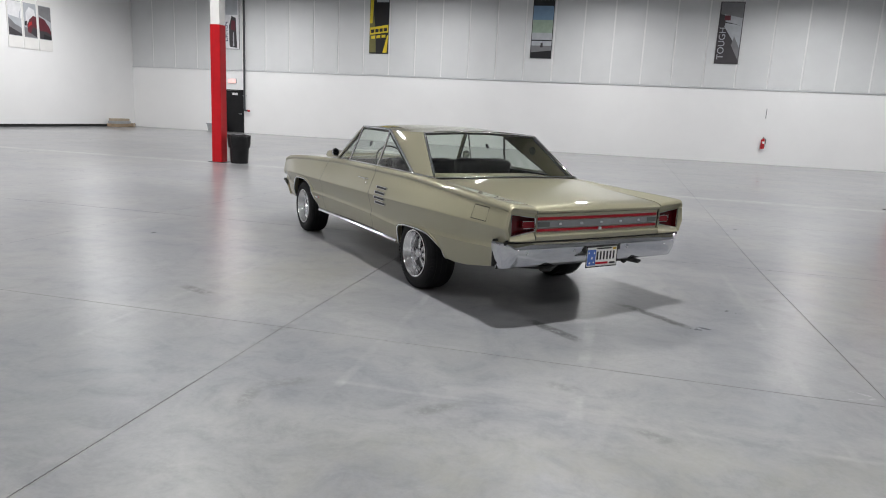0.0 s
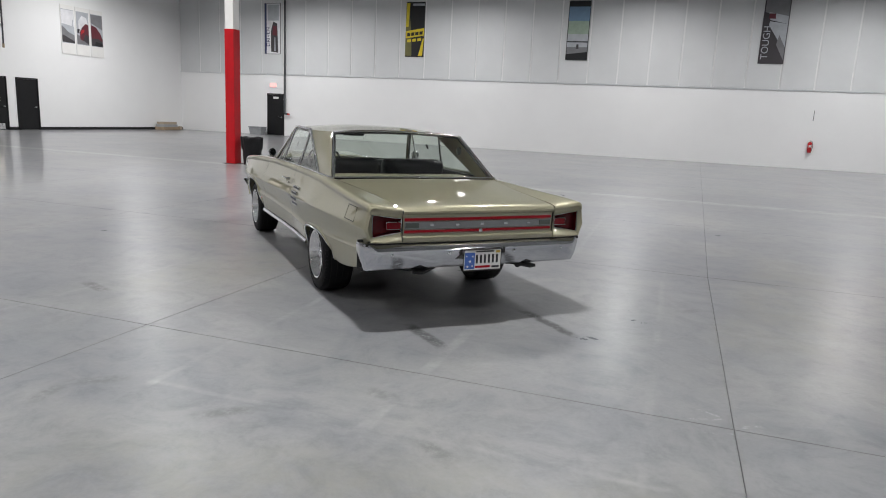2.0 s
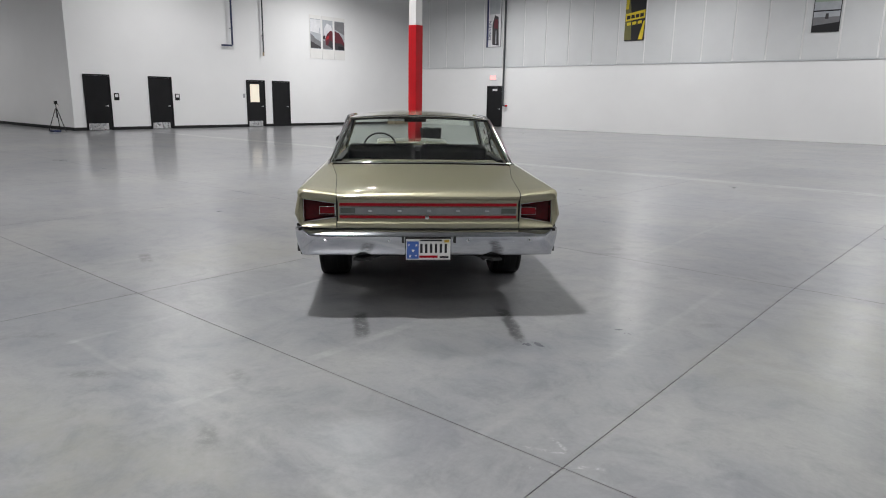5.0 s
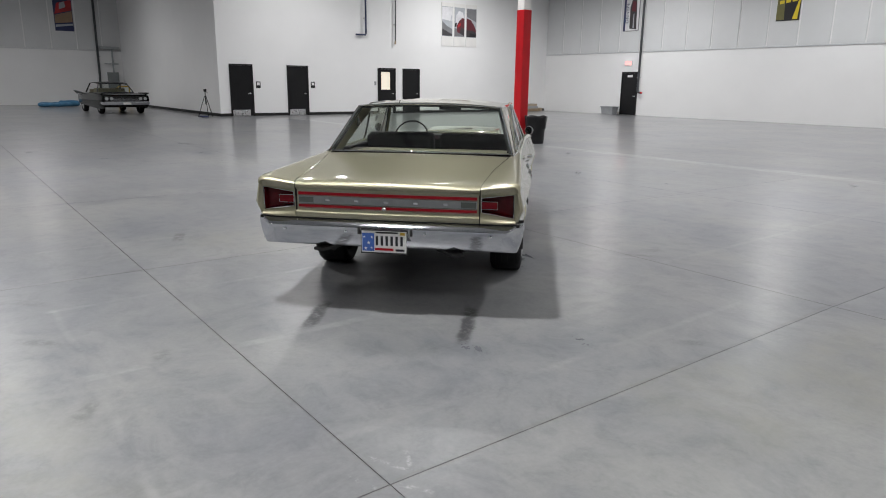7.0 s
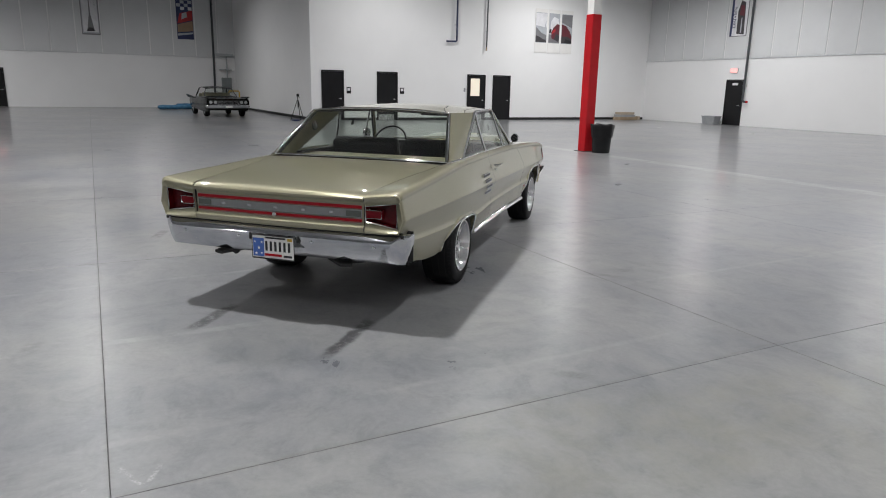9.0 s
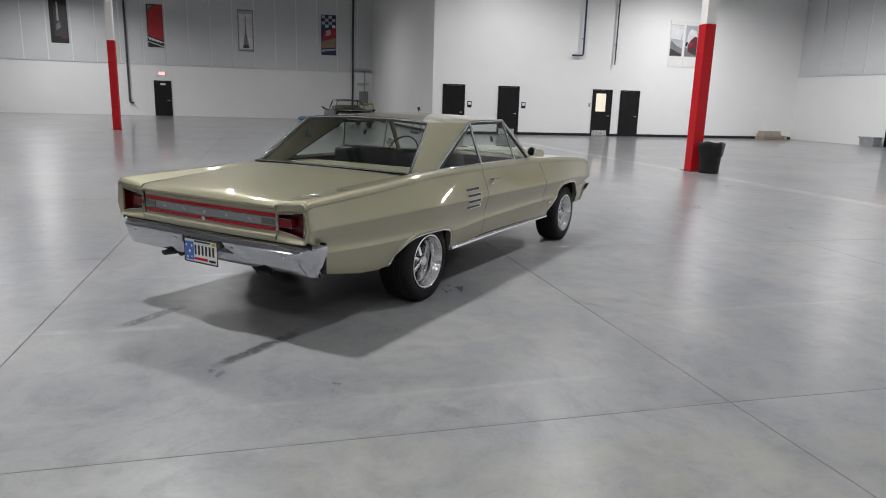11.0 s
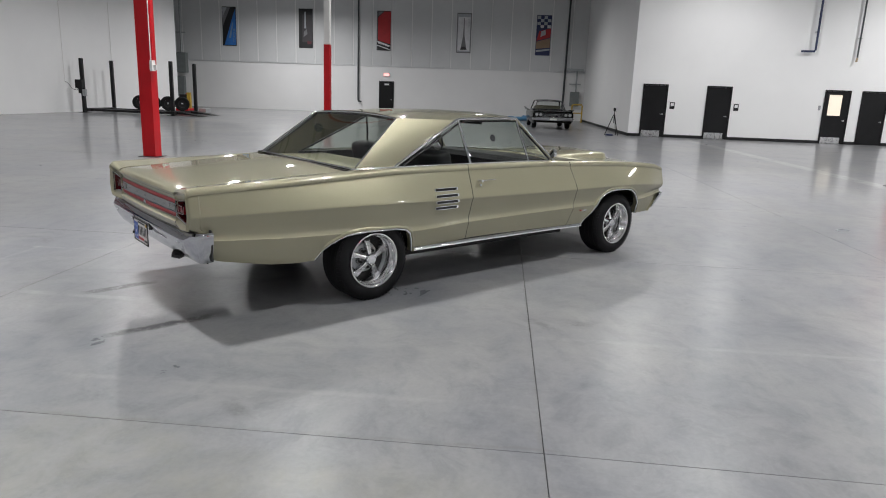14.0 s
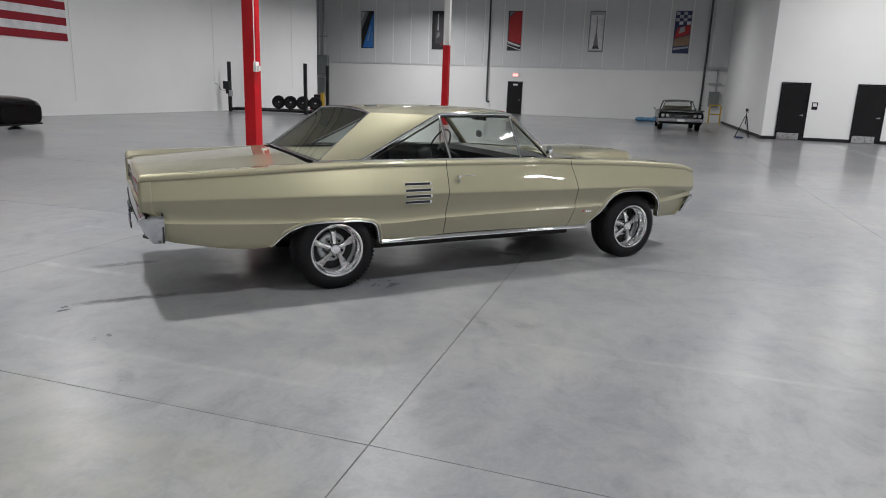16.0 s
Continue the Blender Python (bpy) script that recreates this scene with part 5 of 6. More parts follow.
for k in range(3):
    part("slat", box((.352, -.95, .015 + k * .05), (.37, .45, .05 + k * .05), 0.003), WOOD, st)
part("carton", box((-.22, -.90, .165), (.32, .30, .30), 0.008), GREY_BIN, st, "flat grey carton")
part("upper_crate", box((-.2, -.85, .305), (.3, .25, .44), 0.008), CARD, st)
part("end_block", box((.0, .50, .0), (.34, .70, .20), 0.01), CARD, st)

# fire extinguisher with its hook line
fe = tagged(empty("fire_extinguisher", pose(6.83, NORTH, .72)), label="small red fire extinguisher hung on the white wall", category="extinguisher")
part("cylinder", add_lathe(bmesh.new(), [(.075, 0), (.085, .02), (.085, .40), (.06, .46), (.03, .48)], Matrix.Translation((0, -.11, 0)), 20), EXTINGUISHER, fe, "", 40)
bm = add_cyl(bmesh.new(), (0, -.11, .48), (0, -.11, .54), .025, 12)
add_box(bm, (-.02, -.20, .53), (.02, -.08, .56), .004)
part("valve", bm, STEEL, fe, "", 40)
part("hose", add_tube(bmesh.new(), [(0, -.14, .52), (.10, -.15, .45), (.11, -.14, .25), (.09, -.13, .10)], .012, 8), BLACK_PLASTIC, fe, "black hose", 60)
part("tag", box((-.05, -.2, .24), (.05, -.193, .34)), SIGN_WHITE, fe)
hk = tagged(empty("wall_bracket", pose(6.83, NORTH, 2.1)), label="thin grey bracket strip on the white wall", category="bracket")
part("strip", box((-.014, -.02, 0), (.014, 0, .46), .003), GREY_BOX, hk)


def wall_pipe(name, m, pts, r, material, label, flange=True):
    """A pipe run along a wall: points in the wall's own frame, y away from it is negative."""
    p = tagged(empty(name, m), label=label, category="pipe", group="pipes on the walls")
    part("run", add_tube(bmesh.new(), pts, r, 12), material, p, "", 60)
    bm = bmesh.new()
    zs = [q[2] for q in pts]
    for z in np.arange(min(zs) + .8, max(zs) - .2, 1.9):
        add_box(bm, (pts[0][0] - r - .03, -.10, z), (pts[0][0] + r + .03, 0, z + .04), .004)
    if flange:
        part("clamp", bm, GALV, p)
    else:
        bm.free()
    return p


def facing_north(x):
    return pose(x, NORTH - 0.03, 0)


p = wall_pipe("drain_pipe", facing_north(-19.97), [(0, -.08, TOP), (0, -.08, 1.36), (0.04, -.10, 1.24), (.26, -.16, 1.22)], .055, DARK_PIPE, "dark steel pipe ending in a red cap")
part("cap", add_cyl(bmesh.new(), (.26, -.16, 1.22), (.36, -.17, 1.22), .05, 12), RED_PAINT, p, "red end cap", 40)
wall_pipe("drain_pipe", pose(WEST + 0.03, -3.0, 0, 0, 0, 90), [(0, -.08, TOP), (0, -.08, .95), (.04, -.12, .84), (.25, -.2, .82)], .06, DARK_PIPE, "dark steel drain pipe on the white wall")
wall_pipe("drain_pipe", pose(WEST + 0.03, 11.95, 0, 0, 0, 90), [(.1, -.09, TOP), (.05, -.09, 1.9), (0, -.09, .3)], .07, DARK_PIPE, "dark pipe beside the corner")
p = wall_pipe("blue_pipe", pose(DOORS, 21.08, 0, 0, 0, 90), [(0, -.14, TOP), (0, -.14, 3.98), (-.03, -.14, 3.94), (-.58, -.14, 3.93)], .045, NAVY_PIPE, "dark blue pipe bending to a short arm")
p = wall_pipe("dark_pipe", pose(DOORS, 22.87, 0, 0, 0, 90), [(.03, -.12, TOP), (.01, -.12, 5.0), (0, -.12, 3.72)], .035, DARK_PIPE, "dark pipe drop ending in a copper fitting")
part("fitting", add_cyl(bmesh.new(), (0, -.12, 3.72), (-.02, -.14, 3.56), .045, 12), WOOD, p, "copper coloured end fitting", 40)
for x, z0 in ((-28.06, 1.50), (-32.3, 2.7), (-36.45, 1.35), (-18.6, .55)):
    wall_pipe("thin_conduit", pose(x, SOUTH, 0, 0, 0, 180), [(0, -.03, TOP), (0, -.03, z0)], .010, WHITE_PAINT, "thin pale conduit on the white wall", False)

# electrical cabinets in the niche and by the corner
ec = tagged(empty("electrical_cabinet", pose(WEST, -16.5, 0, 0, 0, 90)), label="grey electrical cabinets with conduits on the wall", category="cabinet")
part("upper_box", box((-.55, -.45, 2.45), (.55, 0, 3.9), .02), GREY_BOX, ec)
part("meter_box", box((-.30, -.35, .75), (.30, 0, 2.2), .02), GREY_BOX, ec)
for k, x in enumerate((-.3, .12)):
    part("riser", add_tube(bmesh.new(), [(x, -.15, 3.9), (x, -.15, TOP)], .06, 10), GALV, ec, "", 60)
part("cross_bar", box((-1.0, -.16, 5.30), (.5, -.08, 5.38), .01), GALV, ec)
ec2 = tagged(empty("electrical_cabinet", pose(WEST, 12.85, 0, 0, 0, 90)), label="grey electrical cabinet with conduits in the corner", category="cabinet")
part("meter_box", box((-.38, -.35, 1.05), (.25, 0, 2.05), .02), GREY_BOX, ec2)
part("riser", add_tube(bmesh.new(), [(0, -.15, 2.05), (0, -.15, 3.5)], .05, 10), GALV, ec2, "", 60)
part("cross_bar", box((-.7, -.3, 3.48), (.45, -.1, 3.66), .01), GALV, ec2)
part("shelf_bar", box((-.5, -.3, 2.55), (.3, -.1, 2.62), .01), GALV, ec2)


# ---------------------------------------------------------------- banners: flat prints in thin frames
def ink(name, color, rough=0.5):
    return mottled(name, color, 0.12, 3, rough, 0.05, 40, 0.0)


INKS = dict(black=ink("print_black", (.012, .012, .014)), char=ink("print_charcoal", (.045, .04, .045)), yellow=ink("print_yellow", (.70, .55, .03)), olive=ink("print_olive", (.16, .15, .05)),
            white=ink("print_white", (.72, .72, .74)), pale=ink("print_pale", (.42, .44, .47)), blue=ink("print_blue", (.03, .16, .50)), sky=ink("print_sky", (.16, .26, .38)), navy=ink("print_navy", (.02, .03, .10)),
            red=ink("print_red", (.42, .02, .025)), crimson=ink("flag_red", (.27, .010, .022), 0.8), wine=ink("print_wine", (.12, .02, .03)), grey=ink("print_grey", (.19, .19, .20)), green=ink("print_green", (.30, .38, .30)), tan=ink("print_tan", (.30, .20, .13)))
BW, BH = 1.04, 2.74


def banner(m, shapes, label, back="black", text=None):
    """shapes: (ink, polygon in 0..1 across and up); text: (word, ink, size, x, y, turn)."""
    b = tagged(empty("wall_banner", m), label=label, category="banner", group="banners on the walls")
    part("sheet", box((0, -.030, 0), (BW, -.010, BH), .003), INKS[back], b)
    for n, (c, poly) in enumerate(shapes):
        y = -.034 - .0005 * n
        part("print", add_prism(bmesh.new(), [(x * BW, y, z * BH) for x, z in poly], (0, .003, 0)), INKS[c], b)
    if text:
        for word, c, size, x, z, turn in text:
            words("lettering", word, size, Matrix.Translation((x * BW, -.040 - .0005 * len(shapes), z * BH)) @ Euler((radians(90), radians(-turn), 0)).to_matrix().to_4x4(), INKS[c], b)
    bm = bmesh.new()
    for x in (.12, BW / 2, BW - .12):
        for z in (-.012, BH + .012):
            add_cyl(bm, (x, 0, z), (x, -.03, z), .012, 8)
    part("fixing", bm, STEEL, b)
    return b


def bn(x):
    return pose(x, NORTH - 0.032, 4.50)


def bw(y):
    return pose(WEST + 0.032, y, 4.50, 0, 0, 90)


def bars(c, x0, x1, z0, z1, n):
    w = (x1 - x0) / n
    return [(c, [(x0 + k * w, z0), (x0 + (k + .72) * w, z0), (x0 + (k + .72) * w, z1), (x0 + k * w, z1)]) for k in range(n)]


banner(bn(-21.31), [("white", [(.03, .01), (.97, .01), (.97, .99), (.03, .99)]), ("navy", [(.03, .01), (.14, .01), (.14, .99), (.03, .99)]), ("pale", [(.2, .66), (.9, .66), (.9, .97), (.2, .97)]),
       ("char", [(.42, .05), (.86, .03), (.80, .60), (.55, .64), (.40, .45)]), ("wine", [(.50, .38), (.78, .36), (.76, .55), (.54, .56)]), ("pale", [(.62, .06), (.70, .06), (.68, .33), (.63, .33)])],
       "white banner with a dark car print and a word", "grey", [("DRIVEN", "navy", .30, .24, .34, 90)])
banner(bn(-12.73), [("olive", [(0, .02), (.35, .02), (.30, .45), (.12, .98), (0, .98)]), ("yellow", [(.02, .34), (.98, .39), (.98, .53), (.02, .47)]), ("yellow", [(.0, .55), (.14, .55), (.20, .98), (.04, .98)]),
       ("yellow", [(.70, .02), (.92, .02), (.99, .34), (.93, .34)]), ("pale", [(.35, .93), (.98, .93), (.98, .97), (.35, .97)])]
       + [("black", [(.08 + k * .22, .372 + k * .011), (.25 + k * .22, .381 + k * .011), (.25 + k * .22, .441 + k * .011), (.08 + k * .22, .432 + k * .011)]) for k in range(4)] + [("yellow", [(.10 + k * .27, .265 + k * .012), (.30 + k * .27, .274 + k * .012), (.30 + k * .27, .325 + k * .012), (.10 + k * .27, .316 + k * .012)]) for k in range(3)],
       "black and yellow banner with plain blocks of print")
banner(bn(-4.31), [("sky", [(.03, .66), (.97, .66), (.97, .90), (.03, .90)]), ("green", [(.03, .44), (.97, .44), (.97, .66), (.03, .66)]), ("pale", [(.03, .22), (.97, .22), (.97, .44), (.03, .44)]),
       ("black", [(.03, .30), (.97, .30), (.97, .32), (.03, .32)]), ("grey", [(.03, .10), (.97, .14), (.97, .22), (.03, .22)]), ("char", [(.45, .19), (.58, .19), (.56, .27), (.47, .27)])],
       "banner with a hazy blue and green speedway print")
banner(bn(4.26), [("grey", [(.05, .80), (.97, .72), (.97, .99), (.05, .99)]), ("pale", [(.28, .68), (.97, .62), (.97, .74), (.20, .80)]), ("wine", [(.22, .70), (.48, .70), (.46, .78), (.22, .78)]),
       ("pale", [(.25, .60), (.97, .20), (.97, .62), (.28, .66)]), ("grey", [(.62, .30), (.97, .06), (.97, .26), (.70, .45)])],
       "dark banner with a car print and the word TOUGH", "char", [("TOUGH", "pale", .40, .22, .33, 90)])
banner(bw(-13.18), [("grey", [(.03, .50), (.60, .98), (.03, .98)]), ("pale", [(.03, .72), (.35, .98), (.03, .98)]), ("blue", [(.12, .02), (.97, .02), (.97, .95), (.80, .80)]), ("sky", [(.45, .20), (.60, .20), (.80, .60), (.74, .62)])],
       "blue and black banner with the word TORQUE", "black", [("TORQUE", "sky", .24, .86, .27, 90)])
banner(bw(-7.43), [("char", [(.25, .15), (.95, .15), (.95, .85), (.25, .85)]), ("pale", [(.40, .50), (.52, .50), (.50, .92), (.42, .92)]), ("grey", [(.34, .28), (.62, .36), (.56, .48), (.36, .42)]), ("wine", [(.60, .10), (.90, .10), (.90, .18), (.60, .18)])],
       "black banner with a dim car print", "black", [("TRACK", "char", .24, .84, .30, 90)])
banner(bw(-1.69), [("pale", [(.0, .0), (.05, .0), (.05, 1), (.0, 1)]), ("red", [(.10, .26), (.99, .16), (.99, .98), (.55, .98), (.12, .84)]), ("grey", [(.12, .86), (.50, .98), (.12, .98)]), ("white", [(.05, .22), (.99, .10), (.99, .125), (.05, .245)]), ("white", [(.05, .12), (.99, .01), (.99, .03), (.05, .14)])]
       + [("white", [(.12 + k * .16, .175 - k * .017), (.24 + k * .16, .165 - k * .017), (.24 + k * .16, .205 - k * .017), (.12 + k * .16, .215 - k * .017)]) for k in range(5)],
       "red banner with a car tail print and plain blocks of print", "black")
banner(bw(4.13), [("pale", [(.05, .03), (.95, .03), (.95, .97), (.05, .97)]), ("white", [(.09, .06), (.91, .06), (.91, .90), (.09, .90)]), ("grey", [(.30, .10), (.70, .10), (.54, .45), (.51, .88), (.47, .88), (.45, .45)]), ("char", [(.25, .08), (.75, .08), (.60, .16), (.38, .16)])],
       "pale banner with a grey tower print and the word AGILE", "grey", [("AGILE", "pale", .22, .82, .75, 90)])
chk = []
for r in range(4):
    for c in range(4):
        if (r + c) % 2:
            chk.append(("pale" if r else "white", [(.04 + c * .23, .68 + r * .075), (.27 + c * .23, .68 + r * .075), (.27 + c * .23, .755 + r * .075), (.04 + c * .23, .755 + r * .075)]))
banner(bw(9.78), chk + [("red", [(.04, .36), (.97, .46), (.97, .68), (.20, .60)]), ("pale", [(.30, .46), (.66, .52), (.62, .64), (.34, .60)]), ("tan", [(.04, .16), (.97, .20), (.97, .44), (.04, .34)]), ("pale", [(.04, .08), (.97, .13), (.97, .17), (.04, .13)])],
       "blue chequered banner with a red car print", "navy")

# three-part picture on the door wall
tp = tagged(empty("triptych_picture", pose(DOORS, 25.95, 3.62, 0, 0, 90)), label="three white panels sharing one red car photograph", category="picture")
W3, H3 = .80, 2.28
cutsx = [("pale", [("white", [(.06, .62), (.94, .58), (.94, .90), (.06, .90)]), ("grey", [(.06, .24), (.94, .24), (.94, .40), (.50, .46), (.06, .58)]), ("char", [(.06, .24), (.94, .24), (.94, .28), (.06, .40)]), ("pale", [(.70, .44), (.80, .44), (.90, .72), (.84, .72)])]),
         ("pale", [("white", [(.20, .55), (.80, .52), (.90, .68), (.80, .80), (.45, .84), (.20, .72)]), ("grey", [(.06, .24), (.94, .24), (.94, .34), (.06, .44)]), ("wine", [(.30, .34), (.94, .27), (.94, .66), (.74, .68), (.46, .60), (.26, .48)]), ("char", [(.50, .32), (.94, .25), (.94, .42), (.66, .46)]), ("red", [(.32, .44), (.60, .50), (.62, .56), (.40, .53)]), ("black", [(.08, .46), (.22, .46), (.26, .56), (.10, .54)])]),
         ("pale", [("grey", [(.06, .72), (.94, .60), (.94, .90), (.06, .90)]), ("wine", [(.06, .26), (.90, .24), (.94, .40), (.76, .52), (.46, .64), (.06, .68)]), ("char", [(.06, .24), (.94, .24), (.94, .34), (.60, .40), (.06, .40)]), ("black", [(.30, .24), (.94, .24), (.94, .30), (.40, .34)])])]
for k, (back, shapes) in enumerate(cutsx):
    x0 = k * (W3 + .06)
    pn = part("picture_panel", box((x0, -.03, 0), (x0 + W3, -.002, H3), .004), WHITE_PAINT, tp)
    part("photo", box((x0 + .04, -.034, .52), (x0 + W3 - .04, -.031, 2.08)), INKS[back], pn)
    for n, (c, poly) in enumerate(shapes):
        part("print", add_prism(bmesh.new(), [(x0 + u * W3, -.036 - .001 * n, w * H3) for u, w in poly], (0, .0008, 0)), INKS[c], pn)

# striped flag on the end wall
fg = tagged(empty("flag", pose(-18.42, SOUTH, 2.95, 0, 0, 180)), label="large red and white striped flag hung flat on the wall", category="flag")
FL, FS = 7.4, .302
for k in range(13):
    rows = []
    x1 = 0.0
    for x in np.linspace(-FL, 0, 40):
        wv = .012 * math.sin(x * 3.1) + .008 * math.sin(x * 7.3)
        rows.append([(x, -.04 - wv - .004 * math.sin(k), k * FS), (x, -.045 - wv, k * FS + FS / 2), (x, -.04 - wv - .004 * math.sin(k + 1), (k + 1) * FS)])
    bm = bmesh.new()
    add_grid(bm, rows)
    part("stripe", bm, INKS["crimson"] if k % 2 == 0 else INKS["white"], fg, "", 80)
part("blue_field", box((-FL, -.075, FS * 6), (-FL * .6, -.066, FS * 13)), INKS["navy"], fg, "dark blue corner field")

# ---------------------------------------------------------------- camera tripod by the office block
tri = tagged(empty("tripod", pose(-27.0, 12.75, 0)), label="black photo tripod standing on the floor", category="tripod")
for k in range(3):
    a = 2 * math.pi * k / 3 + .5
    part("leg", add_tube(bmesh.new(), [(.03 * math.cos(a), .03 * math.sin(a), .92), (.2 * math.cos(a), .2 * math.sin(a), .45), (.36 * math.cos(a), .36 * math.sin(a), .01)], .016, 8), BLACK_STEEL, tri, "", 60)
part("centre_post", add_cyl(bmesh.new(), (0, 0, .55), (0, 0, 1.12), .018, 10), BLACK_STEEL, tri, "", 40)
bm = add_box(bmesh.new(), (-.06, -.05, 1.10), (.06, .05, 1.22), .015)
add_tube(bm, [(0, 0, 1.14), (.18, .05, 1.05)], .01, 8)
part("head", bm, BLACK_PLASTIC, tri)
bg = tagged(empty("equipment_bag", pose(-26.75, 12.55, 0)), label="flat dark blue bag lying under the tripod", category="bag")
part("body", box((-.22, -.14, 0), (.22, .14, .07), .03), NAVY_PIPE, bg)

# ---------------------------------------------------------------- four-post lift with tyres
lift = tagged(empty("car_lift", pose(0, 0, 0)), label="black four-post car lift lowered to the floor", category="lift")
posts = [(-28.35, -13.38, 2.66), (-31.0, -13.38, 2.67), (-28.6, -8.87, 2.66), (-31.0, -8.78, 2.65)]
for x, y, h in posts:
    bm = box((x - .075, y - .075, .012), (x + .075, y + .075, h), .01)
    part("post", bm, BLACK_STEEL, lift)
    part("foot_plate", box((x - .22, y - .22, 0), (x + .22, y + .22, .012), .002), BLACK_STEEL, lift)
for x in (-28.95, -30.55):
    part("runway", box((x - .25, -13.6, .07), (x + .25, -8.4, .19), .01), BLACK_STEEL, lift)
    bm = add_prism(bmesh.new(), [(x - .25, -8.4, .07), (x - .25, -8.4, .17), (x - .25, -7.35, .012)], (.5, 0, 0))
    part("ramp", bm, BLACK_STEEL, lift)
for y in (-13.38, -8.82):
    part("cross_beam", box((-31.0, y - .08, .05), (-28.45, y + .08, .22), .01), BLACK_STEEL, lift)
bm = box((-28.30, -13.60, 1.20), (-28.05, -13.25, 1.62), .02)
add_cyl(bm, (-28.18, -13.42, .95), (-28.18, -13.42, 1.2), .09, 14)
part("power_unit", bm, BLACK_PLASTIC, lift, "black hydraulic power unit")
part("tank", box((-28.25, -13.28, .82), (-28.10, -13.12, 1.15), .02), GREY_BIN, lift, "pale fluid tank")
part("cable", add_tube(bmesh.new(), [(-28.06, SOUTH + .03, 1.5), (-28.1, -14.0, 1.45), (-28.15, -13.8, 1.15), (-28.2, -13.6, 1.1), (-28.2, -13.5, 1.25)], .012, 6), DARK_PIPE, lift, "", 60)


def loose_tyre(x, y, z, r, turn, label):
    t = tagged(empty("loose_tyre", pose(x, y, z, 90, 0, turn)), label=label, category="tyre", group="tyres on the lift")
    part("tyre", add_lathe(bmesh.new(), [(r * .55, -.10), (r * .7, -.12), (r * .92, -.115), (r, -.08), (r, .08), (r * .92, .115), (r * .7, .12), (r * .55, .10), (r * .55, -.10)], n=28, cap=False), RUBBER, t, "", 40)
    part("rim", add_lathe(bmesh.new(), [(r * .55, .09), (r * .48, .06), (r * .2, .05), (r * .12, .09), (r * .02, .09)], n=24, cap=False), BLACK_STEEL, t, "", 40)
    part("hub_cap", add_lathe(bmesh.new(), [(r * .14, .09), (r * .10, .105), (r * .02, .11)], n=16, cap=False), STEEL, t, "", 40)
    return t


for k, y in enumerate((-11.55, -10.78, -10.0, -9.22)):
    loose_tyre(-30.35, y, .56, .37, 119, "black tyre on a dark rim standing on the lift")

eh = tagged(empty("shop_crane", pose(-31.83, -9.73, 0)), label="red and yellow shop crane beside the lift", category="crane")
part("base", box((-.5, -.35, .03), (.5, .35, .30), .03), RED_PAINT, eh, "red base")
part("mast", box((-.09, .12, .30), (.09, .30, 1.15), .01), YELLOW, eh, "yellow mast")
part("engine_block", box((-.45, -.35, .55), (.05, .15, 1.05), .08), BLACK_STEEL, eh, "dark engine hanging on it")
part("arm", add_tube(bmesh.new(), [(0, .2, 1.1), (-.2, -.1, 1.02)], .05, 8), RED_PAINT, eh)
part("caster", add_cyl(bmesh.new(), (-.4, -.3, .04), (-.4, -.22, .04), .04, 12), BLACK_PLASTIC, eh)
pb = tagged(empty("parts_box", pose(-33.0, -9.17, 0)), label="small grey metal box on the floor", category="box")
part("body", box((-.35, -.2, 0), (.35, .2, .28), .02), GALV, pb)

# ---------------------------------------------------------------- barrier and wrapped rolls beside the far car
yb = tagged(empty("safety_barrier", pose(-42.6, 12.74, 0, 0, 0, 90)), label="yellow tubular safety barrier by the cabinets", category="barrier")
part("frame", add_tube(bmesh.new(), [(-.34, 0, .0), (-.34, 0, 1.12), (-.29, 0, 1.18), (.29, 0, 1.18), (.34, 0, 1.12), (.34, 0, .0)], .048, 10), YELLOW, yb, "", 60)
part("rail", add_tube(bmesh.new(), [(-.34, 0, .62), (.34, 0, .62)], .04, 10), YELLOW, yb, "", 60)
for k, (y, l, r) in enumerate(((8.75, .85, .14), (9.55, .55, .19), (8.4, .3, .11))):
    rl = tagged(empty("wrapped_roll", pose(-41.7 - .25 * k, y, r, 0, 0, 90)), label="roll wrapped in blue plastic lying on the floor", category="roll", group="blue wrapped rolls")
    bm = bmesh.new()
    rows = []
    for x in np.linspace(-l, l, 12):
        rr = r * (1 + .06 * math.sin(9 * x + k)) * (1 if abs(x) < l * .98 else .6)
        rows.append([(x, rr * math.cos(a), rr * .95 * math.sin(a)) for a in np.linspace(0, 2 * math.pi, 15)[:-1]])
    add_grid(bm, rows, True)
    add_fan(bm, rows[0])
    add_fan(bm, rows[-1])
    part("body", bm, BLUE_PLASTIC, rl, "", 60)


# ---------------------------------------------------------------- parked cars further off
def skin(rows, name, material, parent, label="", ang=35, ends=True):
    bm = bmesh.new()
    add_grid(bm, rows)
    if ends:
        add_fan(bm, rows[0])
        add_fan(bm, rows[-1])
    return part(name, bm, material, parent, label, ang)


def hull(stations):
    """Cross-sections of a car body: (x, half width, bottom, waist, top, top half width)."""
    rows = []
    for x, w, zb, zw, zt, wt in stations:
        half = [(w * .90, zb), (w * .985, zb + (zw - zb) * .3), (w, zw), (w * .98, zw + (zt - zw) * .55), ((w + wt) / 2, zt - .012), (wt, zt), (wt * .5, zt + .012), (0, zt + .018)]
        rows.append([(x, y, z) for y, z in half] + [(x, -y, z) for y, z in half[-2::-1]])
    return rows


